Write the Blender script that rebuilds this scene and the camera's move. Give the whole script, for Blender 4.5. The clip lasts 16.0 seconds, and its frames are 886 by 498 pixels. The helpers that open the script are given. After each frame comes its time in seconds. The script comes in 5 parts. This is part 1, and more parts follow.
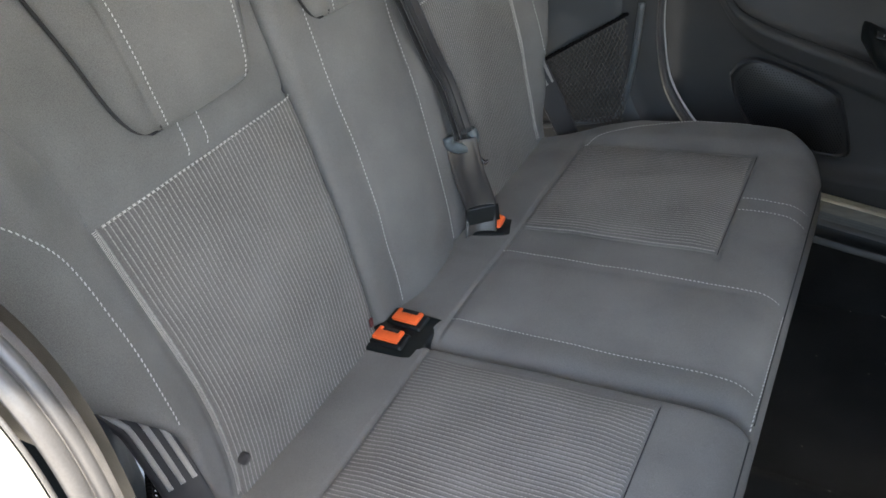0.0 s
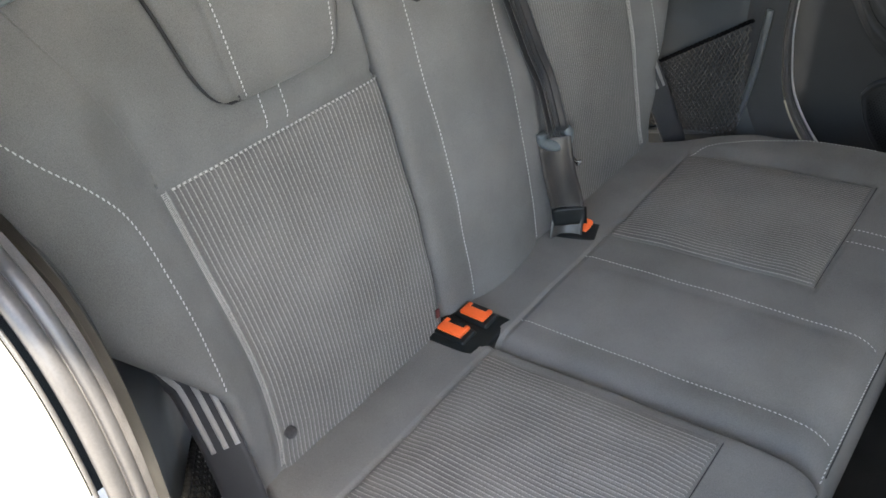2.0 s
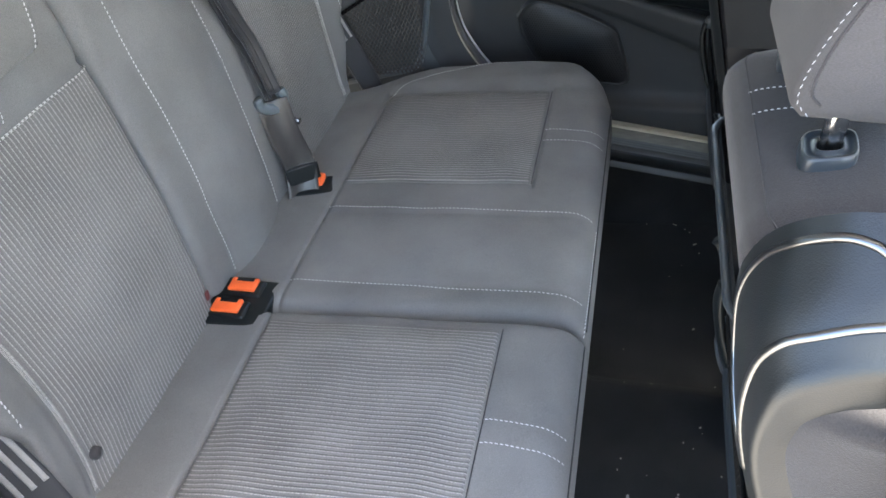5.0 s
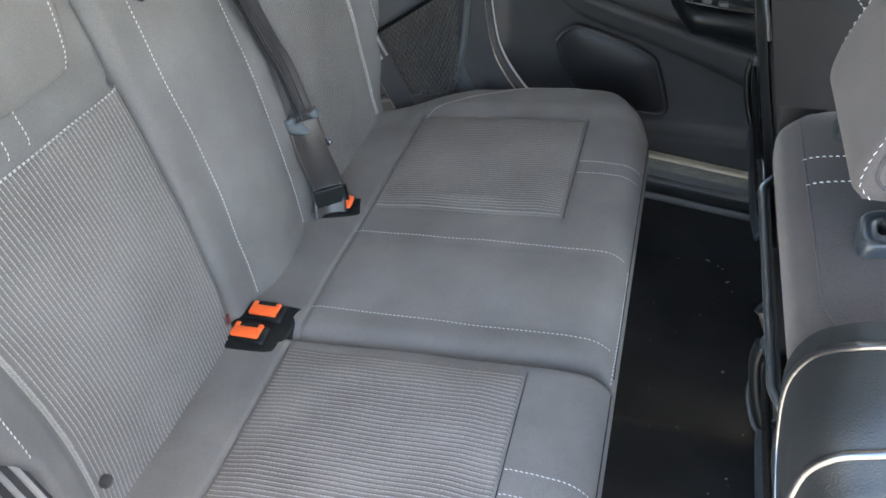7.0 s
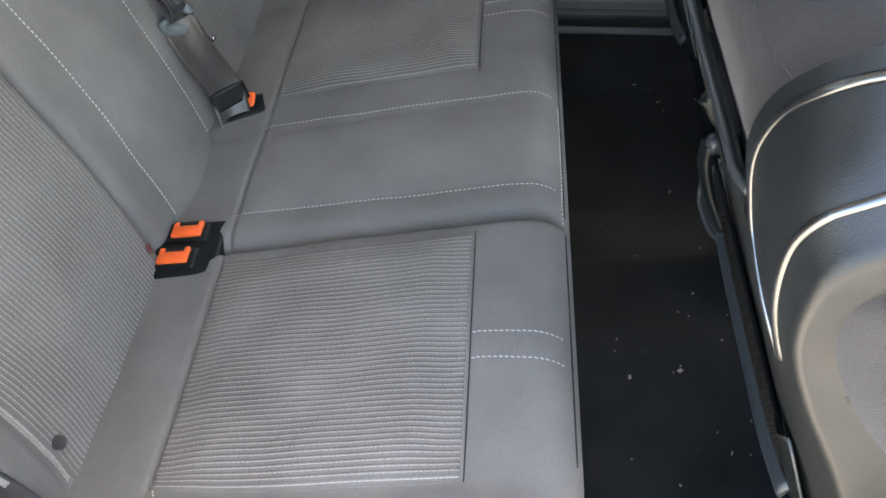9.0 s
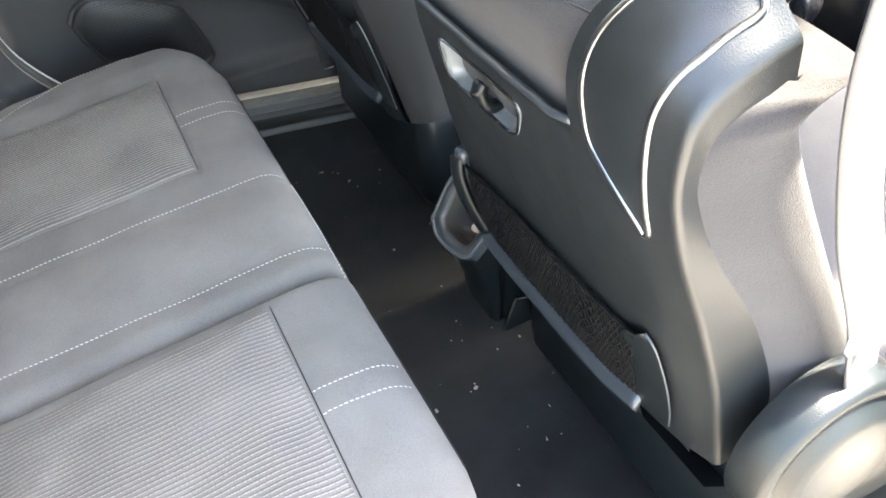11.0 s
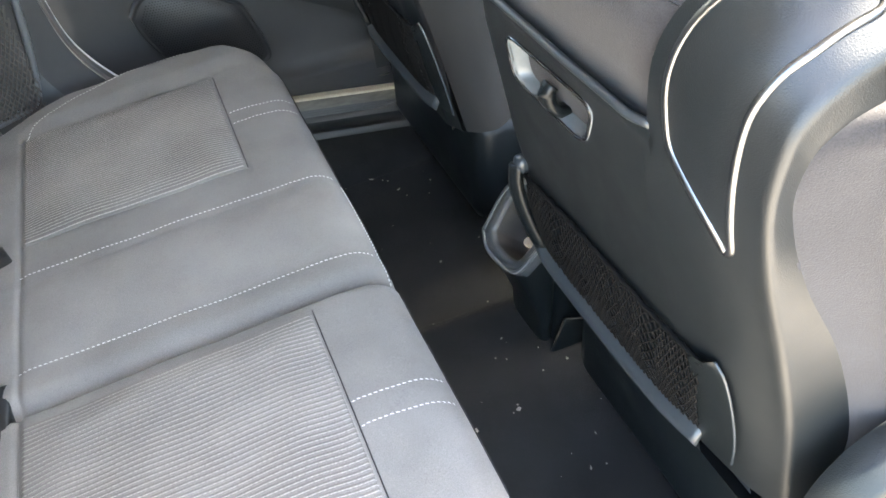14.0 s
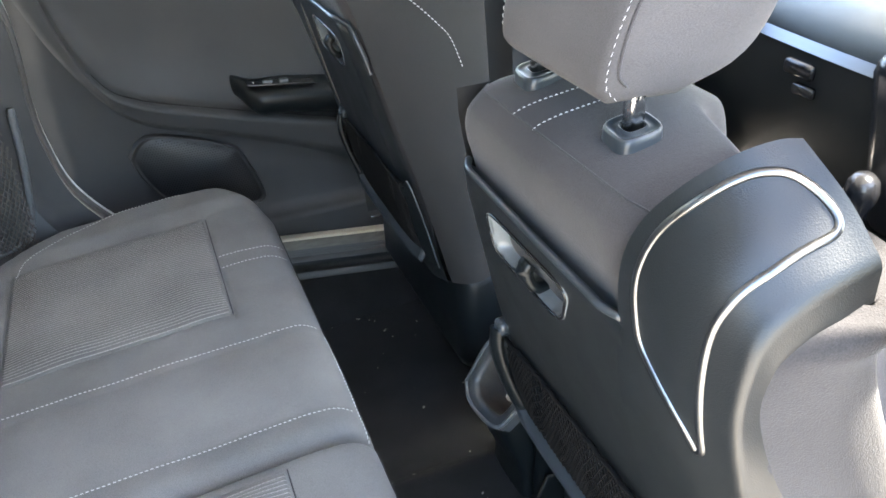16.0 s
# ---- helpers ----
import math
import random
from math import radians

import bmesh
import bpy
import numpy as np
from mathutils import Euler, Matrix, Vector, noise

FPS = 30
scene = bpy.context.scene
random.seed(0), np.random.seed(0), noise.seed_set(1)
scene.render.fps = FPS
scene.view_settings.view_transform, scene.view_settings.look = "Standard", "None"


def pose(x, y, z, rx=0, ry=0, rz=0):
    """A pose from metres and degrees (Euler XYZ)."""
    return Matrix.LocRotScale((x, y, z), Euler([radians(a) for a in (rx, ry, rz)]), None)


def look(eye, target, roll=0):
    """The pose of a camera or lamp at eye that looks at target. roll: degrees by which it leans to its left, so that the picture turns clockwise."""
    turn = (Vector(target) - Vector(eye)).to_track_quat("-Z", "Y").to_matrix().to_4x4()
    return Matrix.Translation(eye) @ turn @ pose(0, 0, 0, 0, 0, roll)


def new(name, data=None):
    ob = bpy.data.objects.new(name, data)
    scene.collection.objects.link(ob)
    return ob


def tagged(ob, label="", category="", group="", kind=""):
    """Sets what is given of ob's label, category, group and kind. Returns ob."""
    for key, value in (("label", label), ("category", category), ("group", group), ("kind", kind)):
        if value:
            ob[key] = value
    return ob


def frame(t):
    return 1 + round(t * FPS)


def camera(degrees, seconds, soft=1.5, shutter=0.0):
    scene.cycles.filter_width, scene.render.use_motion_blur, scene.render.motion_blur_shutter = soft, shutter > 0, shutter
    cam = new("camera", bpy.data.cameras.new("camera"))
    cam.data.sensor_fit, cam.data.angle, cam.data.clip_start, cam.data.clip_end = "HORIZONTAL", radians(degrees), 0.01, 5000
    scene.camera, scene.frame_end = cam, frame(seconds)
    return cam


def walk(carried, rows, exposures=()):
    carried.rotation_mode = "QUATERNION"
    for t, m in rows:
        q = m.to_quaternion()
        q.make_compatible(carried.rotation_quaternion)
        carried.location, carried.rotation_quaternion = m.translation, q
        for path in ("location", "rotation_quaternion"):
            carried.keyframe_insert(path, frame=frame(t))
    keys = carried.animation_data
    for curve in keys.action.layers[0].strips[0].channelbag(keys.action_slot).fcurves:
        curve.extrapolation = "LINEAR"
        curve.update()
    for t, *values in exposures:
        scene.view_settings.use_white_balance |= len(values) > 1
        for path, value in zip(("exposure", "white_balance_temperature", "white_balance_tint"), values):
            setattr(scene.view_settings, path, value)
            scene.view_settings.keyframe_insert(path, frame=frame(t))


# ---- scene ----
cam = camera(57.3, 16.0, soft=1.6)
PATH = [
    (0, (0.545, -0.833, 1.083), (-0.3, 0.557, -0.08), -6.1),
    (0.5, (0.532, -0.854, 1.081), (-0.24, 0.559, -0.106), -4.8),
    (1, (0.55, -0.827, 1.069), (-0.291, 0.523, -0.143), -5.7),
    (1.5, (0.568, -0.802, 1.072), (-0.418, 0.465, -0.121), -5.5),
    (2, (0.572, -0.786, 1.073), (-0.493, 0.441, -0.094), -5.1),
    (2.5, (0.569, -0.803, 1.099), (-0.586, 0.451, 0.054), -3.1),
    (2.8, (0.587, -0.83, 1.115), (-0.645, 0.453, 0.201), -2.7),
    (3, (0.571, -0.825, 1.118), (-0.639, 0.48, 0.204), -3.5),
    (3.5, (0.568, -0.82, 1.114), (-0.429, 0.575, 0.085), -4.8),
    (4, (0.54, -0.854, 1.085), (-0.096, 0.622, -0.106), -4.1),
    (4.5, (0.521, -0.865, 1.085), (0.112, 0.631, -0.177), -3.1),
    (4.7, (0.524, -0.87, 1.076), (0.13, 0.631, -0.185), -3.9),
    (6.8, (0.511, -0.831, 1.089), (0.103, 0.679, -0.157), -2.4),
    (7, (0.51, -0.825, 1.09), (0.056, 0.67, -0.158), -2.4),
    (7.5, (0.509, -0.822, 1.092), (-0.031, 0.65, -0.15), -3.5),
    (8, (0.51, -0.817, 1.071), (-0.063, 0.558, -0.264), -4.6),
    (8.5, (0.518, -0.813, 1.047), (0.009, 0.5, -0.374), -7.1),
    (9, (0.508, -0.795, 1.029), (0.209, 0.54, -0.43), -12.2),
    (9.3, (0.47, -0.82, 1.017), (0.493, 0.517, -0.47), -15.1),
    (9.5, (0.439, -0.839, 1.027), (0.592, 0.499, -0.452), -13.7),
    (9.7, (0.42, -0.849, 1.039), (0.678, 0.507, -0.408), -12.0),
    (11.8, (0.32, -0.851, 0.963), (0.929, 0.625, -0.242), -7.1),
    (12, (0.316, -0.85, 0.958), (0.93, 0.65, -0.214), -7.3),
    (12.5, (0.315, -0.845, 0.953), (0.893, 0.654, -0.239), -7.0),
    (13, (0.321, -0.839, 0.959), (0.816, 0.665, -0.264), -9.4),
    (13.5, (0.345, -0.831, 0.96), (0.843, 0.614, -0.33), -7.7),
    (14, (0.345, -0.822, 0.965), (0.829, 0.642, -0.309), -5.8),
    (14.5, (0.352, -0.821, 0.966), (0.819, 0.663, -0.291), -5.8),
    (15, (0.354, -0.814, 0.985), (0.814, 0.765, -0.153), -4.1),
    (15.2, (0.349, -0.806, 0.994), (0.866, 0.815, -0.057), -2.9),
    (15.5, (0.36, -0.81, 1.002), (0.863, 0.833, -0.021), -4.5),
    (16, (0.364, -0.81, 1.002), (0.946, 0.802, -0.029), -3.3),
]
LIGHTNESS = [(0, 3.45, 7050, 8), (0.5, 3.75, 7150, 8), (1.5, 3.5, 7250, 8), (2.6, 3.68, 6750, 8), (3, 3.15, 6150, 8), (3.5, 3.4, 6700, 8), (4, 3.87, 6750, 8), (4.5, 3.93, 6750, 8), (7, 4.02, 6850, 8), (8, 4.15, 7200, 8), (9, 3.8, 7250, 8), (9.5, 4.12, 7250, 8), (11.8, 4.88, 7350, 8), (14.5, 4.75, 7300, 8), (15.3, 4.57, 7000, 8), (16, 4.46, 6850, 8)]
walk(cam, [(t, look(eye, target, roll)) for t, eye, target, roll in PATH], LIGHTNESS)

# ---- world, sun, exposure ----
world = bpy.data.worlds.new("sky")
scene.world = world
world.use_nodes = True
_n, _l = world.node_tree.nodes, world.node_tree.links
_sky = _n.new("ShaderNodeTexSky")
_sky.sky_type, _sky.sun_disc = "NISHITA", False
_sky.sun_elevation, _sky.sun_rotation = radians(67), radians(111)
_sky.air_density, _sky.dust_density = 1.0, 2.0
_n["Background"].inputs[1].default_value = 0.14
_l.new(_sky.outputs[0], _n["Background"].inputs[0])

sun = new("sun", bpy.data.lights.new("sun", "SUN"))
sun.data.energy, sun.data.angle, sun.data.color = 4.0, radians(3.0), (1.0, 0.95, 0.88)
sun.matrix_world = look((0.36, -0.14, 0.922), (0, 0, 0))


# ---- materials ----
def material(name, colour, rough=0.6, metal=0.0, sheen=0.0, coat=0.0):
    m = bpy.data.materials.new(name)
    m.use_nodes = True
    b = m.node_tree.nodes["Principled BSDF"]
    b.inputs["Base Color"].default_value = (*colour, 1)
    b.inputs["Roughness"].default_value, b.inputs["Metallic"].default_value = rough, metal
    b.inputs["Sheen Weight"].default_value, b.inputs["Coat Weight"].default_value = sheen, coat
    return m


def node(m, kind, **sets):
    n = m.node_tree.nodes.new(kind)
    for key, value in sets.items():
        n.inputs[key.replace("_", " ")].default_value = value
    return n


def link(m, a, b):
    m.node_tree.links.new(a, b)


def coords(m, scale=(1, 1, 1)):
    c, s = node(m, "ShaderNodeTexCoord"), node(m, "ShaderNodeMapping")
    s.inputs["Scale"].default_value = scale
    link(m, c.outputs["Object"], s.inputs[0])
    return s.outputs[0]


def mottle(m, colour, fine=400.0, coarse=9.0, amount=0.35, bump=0.15, dist=0.001, stretch=(1, 1, 1)):
    """Two scales of tone and a fine relief."""
    b = m.node_tree.nodes["Principled BSDF"]
    v = coords(m, stretch)
    big, small = node(m, "ShaderNodeTexNoise", Scale=coarse, Detail=4.0), node(m, "ShaderNodeTexNoise", Scale=fine, Detail=2.0)
    link(m, v, big.inputs["Vector"]), link(m, v, small.inputs["Vector"])
    add = m.node_tree.nodes.new("ShaderNodeMath")
    add.operation = "ADD"
    link(m, big.outputs["Fac"], add.inputs[0]), link(m, small.outputs["Fac"], add.inputs[1])
    ramp = node(m, "ShaderNodeMapRange", From_Min=0.6, From_Max=1.4)
    link(m, add.outputs[0], ramp.inputs["Value"])
    mix = m.node_tree.nodes.new("ShaderNodeMix")
    mix.data_type = "RGBA"
    mix.inputs[6].default_value = (*[c * (1 - amount) for c in colour], 1)
    mix.inputs[7].default_value = (*[min(1, c * (1 + amount)) for c in colour], 1)
    link(m, ramp.outputs[0], mix.inputs[0])
    link(m, mix.outputs[2], b.inputs["Base Color"])
    bp = node(m, "ShaderNodeBump", Strength=bump, Distance=dist)
    link(m, small.outputs["Fac"], bp.inputs["Height"])
    link(m, bp.outputs[0], b.inputs["Normal"])
    return m


def grained(m, scale=900.0, bump=0.25, dist=0.0006):
    """Leather-like grain of moulded plastic."""
    b = m.node_tree.nodes["Principled BSDF"]
    v = coords(m)
    cell = node(m, "ShaderNodeTexVoronoi", Scale=scale)
    link(m, v, cell.inputs["Vector"])
    big = node(m, "ShaderNodeTexNoise", Scale=14.0, Detail=5.0)
    link(m, v, big.inputs["Vector"])
    r = b.inputs["Roughness"].default_value
    rr = node(m, "ShaderNodeMapRange", From_Min=0.3, From_Max=0.7, To_Min=r * 0.85, To_Max=r * 1.15)
    link(m, big.outputs["Fac"], rr.inputs["Value"]), link(m, rr.outputs[0], b.inputs["Roughness"])
    bp = node(m, "ShaderNodeBump", Strength=bump, Distance=dist)
    link(m, cell.outputs["Distance"], bp.inputs["Height"]), link(m, bp.outputs[0], b.inputs["Normal"])
    return m


def ribbed_cloth():
    """Corded cloth: dark cords with paler threads along each crest."""
    m = mottle(material("ribbed_seat_fabric", (0.08, 0.08, 0.08), 0.8, sheen=0.05), (0.118, 0.113, 0.107), 900, 8, 0.4, 0.4, 0.0008)
    b = m.node_tree.nodes["Principled BSDF"]
    base = b.inputs["Base Color"].links[0].from_socket
    uv = node(m, "ShaderNodeUVMap")
    sep = node(m, "ShaderNodeSeparateXYZ")
    link(m, uv.outputs[0], sep.inputs[0])
    fr = m.node_tree.nodes.new("ShaderNodeMath")
    fr.operation = "FRACT"
    link(m, sep.outputs[0], fr.inputs[0])
    off = m.node_tree.nodes.new("ShaderNodeMath")
    off.operation, off.inputs[1].default_value = "SUBTRACT", 0.5
    link(m, fr.outputs[0], off.inputs[0])
    ab = m.node_tree.nodes.new("ShaderNodeMath")
    ab.operation = "ABSOLUTE"
    link(m, off.outputs[0], ab.inputs[0])
    crest = node(m, "ShaderNodeMapRange", From_Min=0.15, From_Max=0.05)
    link(m, ab.outputs[0], crest.inputs["Value"])
    knot = node(m, "ShaderNodeTexNoise", Scale=1.0, Detail=1.0)
    mp = node(m, "ShaderNodeMapping")
    mp.inputs["Scale"].default_value = (2.0, 420.0, 1.0)
    link(m, uv.outputs[0], mp.inputs[0]), link(m, mp.outputs[0], knot.inputs["Vector"])
    kr = node(m, "ShaderNodeMapRange", From_Min=0.35, From_Max=0.6, To_Min=0.35, To_Max=1.0)
    link(m, knot.outputs["Fac"], kr.inputs["Value"])
    mul = m.node_tree.nodes.new("ShaderNodeMath")
    mul.operation = "MULTIPLY"
    link(m, crest.outputs[0], mul.inputs[0]), link(m, kr.outputs[0], mul.inputs[1])
    mix = m.node_tree.nodes.new("ShaderNodeMix")
    mix.data_type = "RGBA"
    mix.inputs[7].default_value = (0.30, 0.292, 0.272, 1)
    link(m, mul.outputs[0], mix.inputs[0]), link(m, base, mix.inputs[6]), link(m, mix.outputs[2], b.inputs["Base Color"])
    return m


FABRIC = mottle(material("plain_seat_fabric", (0.136, 0.134, 0.129), 0.85, sheen=0.05), (0.136, 0.134, 0.129), 1100, 7, 0.38, 0.5, 0.0008)
TWILL = mottle(material("twill_seat_fabric", (0.070, 0.066, 0.066), 0.85, sheen=0.05), (0.070, 0.066, 0.066), 700, 7, 0.28, 0.4, 0.001, (1, 1, 3))
RIBBED = ribbed_cloth()
HEM = mottle(material("pale_cord_ends", (0.4, 0.385, 0.36), 0.75, sheen=0.05), (0.4, 0.385, 0.36), 900, 12, 0.3)
THREAD = mottle(material("pale_thread", (0.6, 0.6, 0.6), 0.7), (0.46, 0.46, 0.45), 900, 30, 0.15)
WEBBING = mottle(material("belt_webbing", (0.025, 0.025, 0.027), 0.4, sheen=0.1), (0.025, 0.025, 0.027), 900, 12, 0.3, 0.3, 0.0006, (4, 1, 1))
PLASTIC = grained(material("grained_black_plastic", (0.0060, 0.0080, 0.0088), 0.35))
PLASTIC_SOFT = grained(material("soft_dark_trim_plastic", (0.032, 0.033, 0.034), 0.6))
BAR_PLASTIC = mottle(material("slate_plastic", (0.025, 0.031, 0.036), 0.33), (0.025, 0.031, 0.036), 300, 12, 0.12, 0.02)
SHELL_PLASTIC = grained(material("grained_shoulder_plastic", (0.007, 0.009, 0.010), 0.42), 1000.0, 0.18)
GLOSSY = grained(material("smooth_black_plastic", (0.012, 0.012, 0.013), 0.22), 300, 0.03)
ORANGE = mottle(material("orange_plastic", (0.85, 0.13, 0.03), 0.4), (0.85, 0.13, 0.03), 200, 20, 0.08, 0.05)
CHROME = material("chrome", (0.5, 0.51, 0.52), 0.2, 1.0)
SATIN = material("satin_silver_trim", (0.17, 0.175, 0.18), 0.30, 1.0)
RUBBER = mottle(material("black_rubber", (0.045, 0.044, 0.045), 0.42), (0.045, 0.044, 0.045), 500, 20, 0.25, 0.1)
CARPET = mottle(material("black_carpet", (0.012, 0.012, 0.012), 0.95, sheen=0.05), (0.0145, 0.0145, 0.0145), 1200, 9, 0.8, 0.9, 0.003)
SCUFF = grained(material("worn_scuff_plastic", (0.045, 0.047, 0.046), 0.42))
# Paler copy of the black netting, with the light on it put into its colour.
LIT_NET = mottle(material("lit_netting", (0.05, 0.046, 0.042), 0.75), (0.05, 0.046, 0.042), 500, 20, 0.4)
NET = mottle(material("black_netting", (0.004, 0.004, 0.004), 0.9), (0.004, 0.004, 0.004), 600, 20, 0.3)
HEADLINER = mottle(material("pale_headliner", (0.68, 0.67, 0.65), 0.9), (0.68, 0.67, 0.65), 500, 6, 0.08)
PAINT = mottle(material("champagne_car_paint", (0.17, 0.165, 0.13), 0.5), (0.17, 0.165, 0.13), 900, 5, 0.06, 0.0)
EDGE_TRIM = mottle(material("grey_edge_trim", (0.045, 0.044, 0.044), 0.5), (0.045, 0.044, 0.044), 300, 14, 0.12, 0.03)
PAVING = mottle(material("warm_concrete_paving", (0.33, 0.30, 0.26), 0.9), (0.33, 0.30, 0.26), 120, 1.5, 0.2, 0.4, 0.004)
LITTER = mottle(material("pale_crumb", (0.3, 0.28, 0.24), 0.8), (0.3, 0.28, 0.24), 300, 40, 0.3)
RUBBER_ROUGH = mottle(material("flocked_rubber", (0.07, 0.066, 0.064), 0.8), (0.07, 0.066, 0.064), 900, 40, 0.4, 0.5, 0.0012)
SMOOTH_GREY = mottle(material("smooth_grey_plastic", (0.08, 0.088, 0.093), 0.33), (0.08, 0.088, 0.093), 300, 12, 0.12, 0.02)
SMOOTH_BLUE = mottle(material("blue_grey_plastic", (0.10, 0.12, 0.13), 0.3), (0.10, 0.12, 0.13), 300, 12, 0.12, 0.02)
SMOOTH_PALE = mottle(material("pale_grey_plastic", (0.5, 0.5, 0.5), 0.4), (0.5, 0.5, 0.5), 300, 12, 0.1, 0.02)
RIM_GREY = mottle(material("slate_rim_plastic", (0.042, 0.047, 0.05), 0.36), (0.042, 0.047, 0.05), 300, 12, 0.12, 0.02)
LINER = mottle(material("warm_grey_liner", (0.05, 0.044, 0.038), 0.6), (0.05, 0.044, 0.038), 300, 16, 0.2, 0.05)
GRILLE = mottle(material("grille_plastic", (0.010, 0.010, 0.011), 0.5), (0.010, 0.010, 0.011), 400, 12, 0.2, 0.1)
WHITE = mottle(material("white_label", (0.7, 0.7, 0.68), 0.6), (0.7, 0.7, 0.68), 300, 20, 0.05)
RECESS = mottle(material("satin_grey_plastic", (0.16, 0.175, 0.18), 0.28), (0.16, 0.175, 0.18), 300, 12, 0.12, 0.02)
WEBBING_SATIN = mottle(material("satin_webbing", (0.030, 0.028, 0.028), 0.26, sheen=0.15), (0.030, 0.028, 0.028), 900, 14, 0.3, 0.3, 0.0006, (4, 1, 1))
# Belt weave coloured pale to stand for sun on the black webbing.
SUNLIT_STRIPE = mottle(material("sunlit_woven_stripe", (0.26, 0.25, 0.235), 0.4, sheen=0.3), (0.26, 0.25, 0.235), 900, 14, 0.3, 0.3, 0.0006, (4, 1, 1))
ARCH = grained(material("slate_trim_plastic", (0.048, 0.053, 0.056), 0.5))
WELT = mottle(material("dark_piping", (0.03, 0.03, 0.031), 0.7), (0.03, 0.03, 0.031), 700, 12, 0.2)
HOLE = material("black_hole", (0.003, 0.003, 0.003), 0.9)
SATIN_WORN = mottle(material("worn_satin_metal", (0.11, 0.106, 0.086), 0.5, 0.5), (0.11, 0.106, 0.086), 200, 14, 0.3, 0.1, stretch=(0.2, 1, 1))
CREAM_STRIP = mottle(material("champagne_metal_strip", (0.45, 0.42, 0.34), 0.45, 0.3), (0.45, 0.42, 0.34), 300, 20, 0.2, 0.05, stretch=(0.2, 1, 1))
DISPLAY = material("teal_display", (0.02, 0.3, 0.25), 0.2)
RED = mottle(material("dark_red_cloth", (0.09, 0.02, 0.02), 0.8), (0.09, 0.02, 0.02), 500, 30, 0.2)
GLASS = material("car_window_glass", (0.9, 0.95, 0.93), 0.02)
GLASS.node_tree.nodes["Principled BSDF"].inputs["Transmission Weight"].default_value = 1.0


for m in (FABRIC, TWILL, RIBBED, CARPET, NET, WELT):
    m.node_tree.nodes["Principled BSDF"].inputs["Specular IOR Level"].default_value = 0.15
# One seat cloth in darker copies: back, sides and inner side carry shade as colour.
SIDE_SHADED = mottle(material("shaded_side_cloth", (0.027, 0.0255, 0.026), 0.85, sheen=0.15), (0.027, 0.0255, 0.026), 1000, 8, 0.4, 0.5, 0.001)
SIDE_SHADED.node_tree.nodes["Principled BSDF"].inputs["Specular IOR Level"].default_value = 0.15
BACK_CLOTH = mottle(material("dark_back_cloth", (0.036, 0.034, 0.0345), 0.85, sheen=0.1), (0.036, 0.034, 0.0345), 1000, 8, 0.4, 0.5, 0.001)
INNER_SHADED = mottle(material("shaded_inner_cloth", (0.009, 0.0088, 0.0084), 0.9), (0.009, 0.0088, 0.0084), 1000, 8, 0.4, 0.5, 0.001)
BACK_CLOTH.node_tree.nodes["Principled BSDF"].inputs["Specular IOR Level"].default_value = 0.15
PLASTIC.node_tree.nodes["Principled BSDF"].inputs["Specular IOR Level"].default_value = 0.27
SHELL_PLASTIC.node_tree.nodes["Principled BSDF"].inputs["Specular IOR Level"].default_value = 0.48
NET.node_tree.nodes["Principled BSDF"].inputs["Specular IOR Level"].default_value = 0.12
for m in (PLASTIC_SOFT, ARCH):
    m.node_tree.nodes["Principled BSDF"].inputs["Specular IOR Level"].default_value = 0.32


# ---- helpers ----
def part(name, bm, mat, parent=None, label="", smooth=True):
    me = bpy.data.meshes.new(name)
    bmesh.ops.recalc_face_normals(bm, faces=bm.faces)
    bm.to_mesh(me)
    bm.free()
    me.materials.append(mat)
    if smooth:
        me.shade_smooth()
    ob = new(name, me)
    if parent:
        ob.parent = parent
    return tagged(ob, label) if label else ob


def rib_map(ob, n, us, count):
    """Cords along x of the map, length along y."""
    uv = ob.data.uv_layers.new(name="cords")
    for lp in ob.data.loops:
        i, j = divmod(lp.vertex_index, count)
        uv.data[lp.index].uv = (us[i] * n, j / count * 0.35)


def thing(name, label, category, group="", kind=""):
    return tagged(new(name), label, category, group, kind)


def step(a, b, x):
    t = min(1.0, max(0.0, (x - a) / (b - a)))
    return t * t * (3 - 2 * t)


def lerp(a, b, t):
    return a + (b - a) * t


def spaced(a, b, n):
    return [a + (b - a) * i / n for i in range(n + 1)]


def linear(x, table):
    for (x0, y0), (x1, y1) in zip(table, table[1:]):
        if x <= x1:
            return lerp(y0, y1, max(0.0, (x - x0) / (x1 - x0)))
    return table[-1][1]


def curve(*points):
    """A smooth table through points, as a function."""
    dense = [(p.x, p.y) for p in smooth_path([(a, b, 0) for a, b in points], 8)]
    return lambda x: linear(x, dense)


def sheet(f, us, vs, bm=None, close_u=False, close_v=False):
    """A grid of quads through f(u, v)."""
    bm = bm or bmesh.new()
    rows = [[bm.verts.new(f(u, v)) for v in vs] for u in us]
    for i in range(len(us) if close_u else len(us) - 1):
        for j in range(len(vs) if close_v else len(vs) - 1):
            a, b = rows[i], rows[(i + 1) % len(us)]
            bm.faces.new((a[j], b[j], b[(j + 1) % len(vs)], a[(j + 1) % len(vs)]))
    return bm


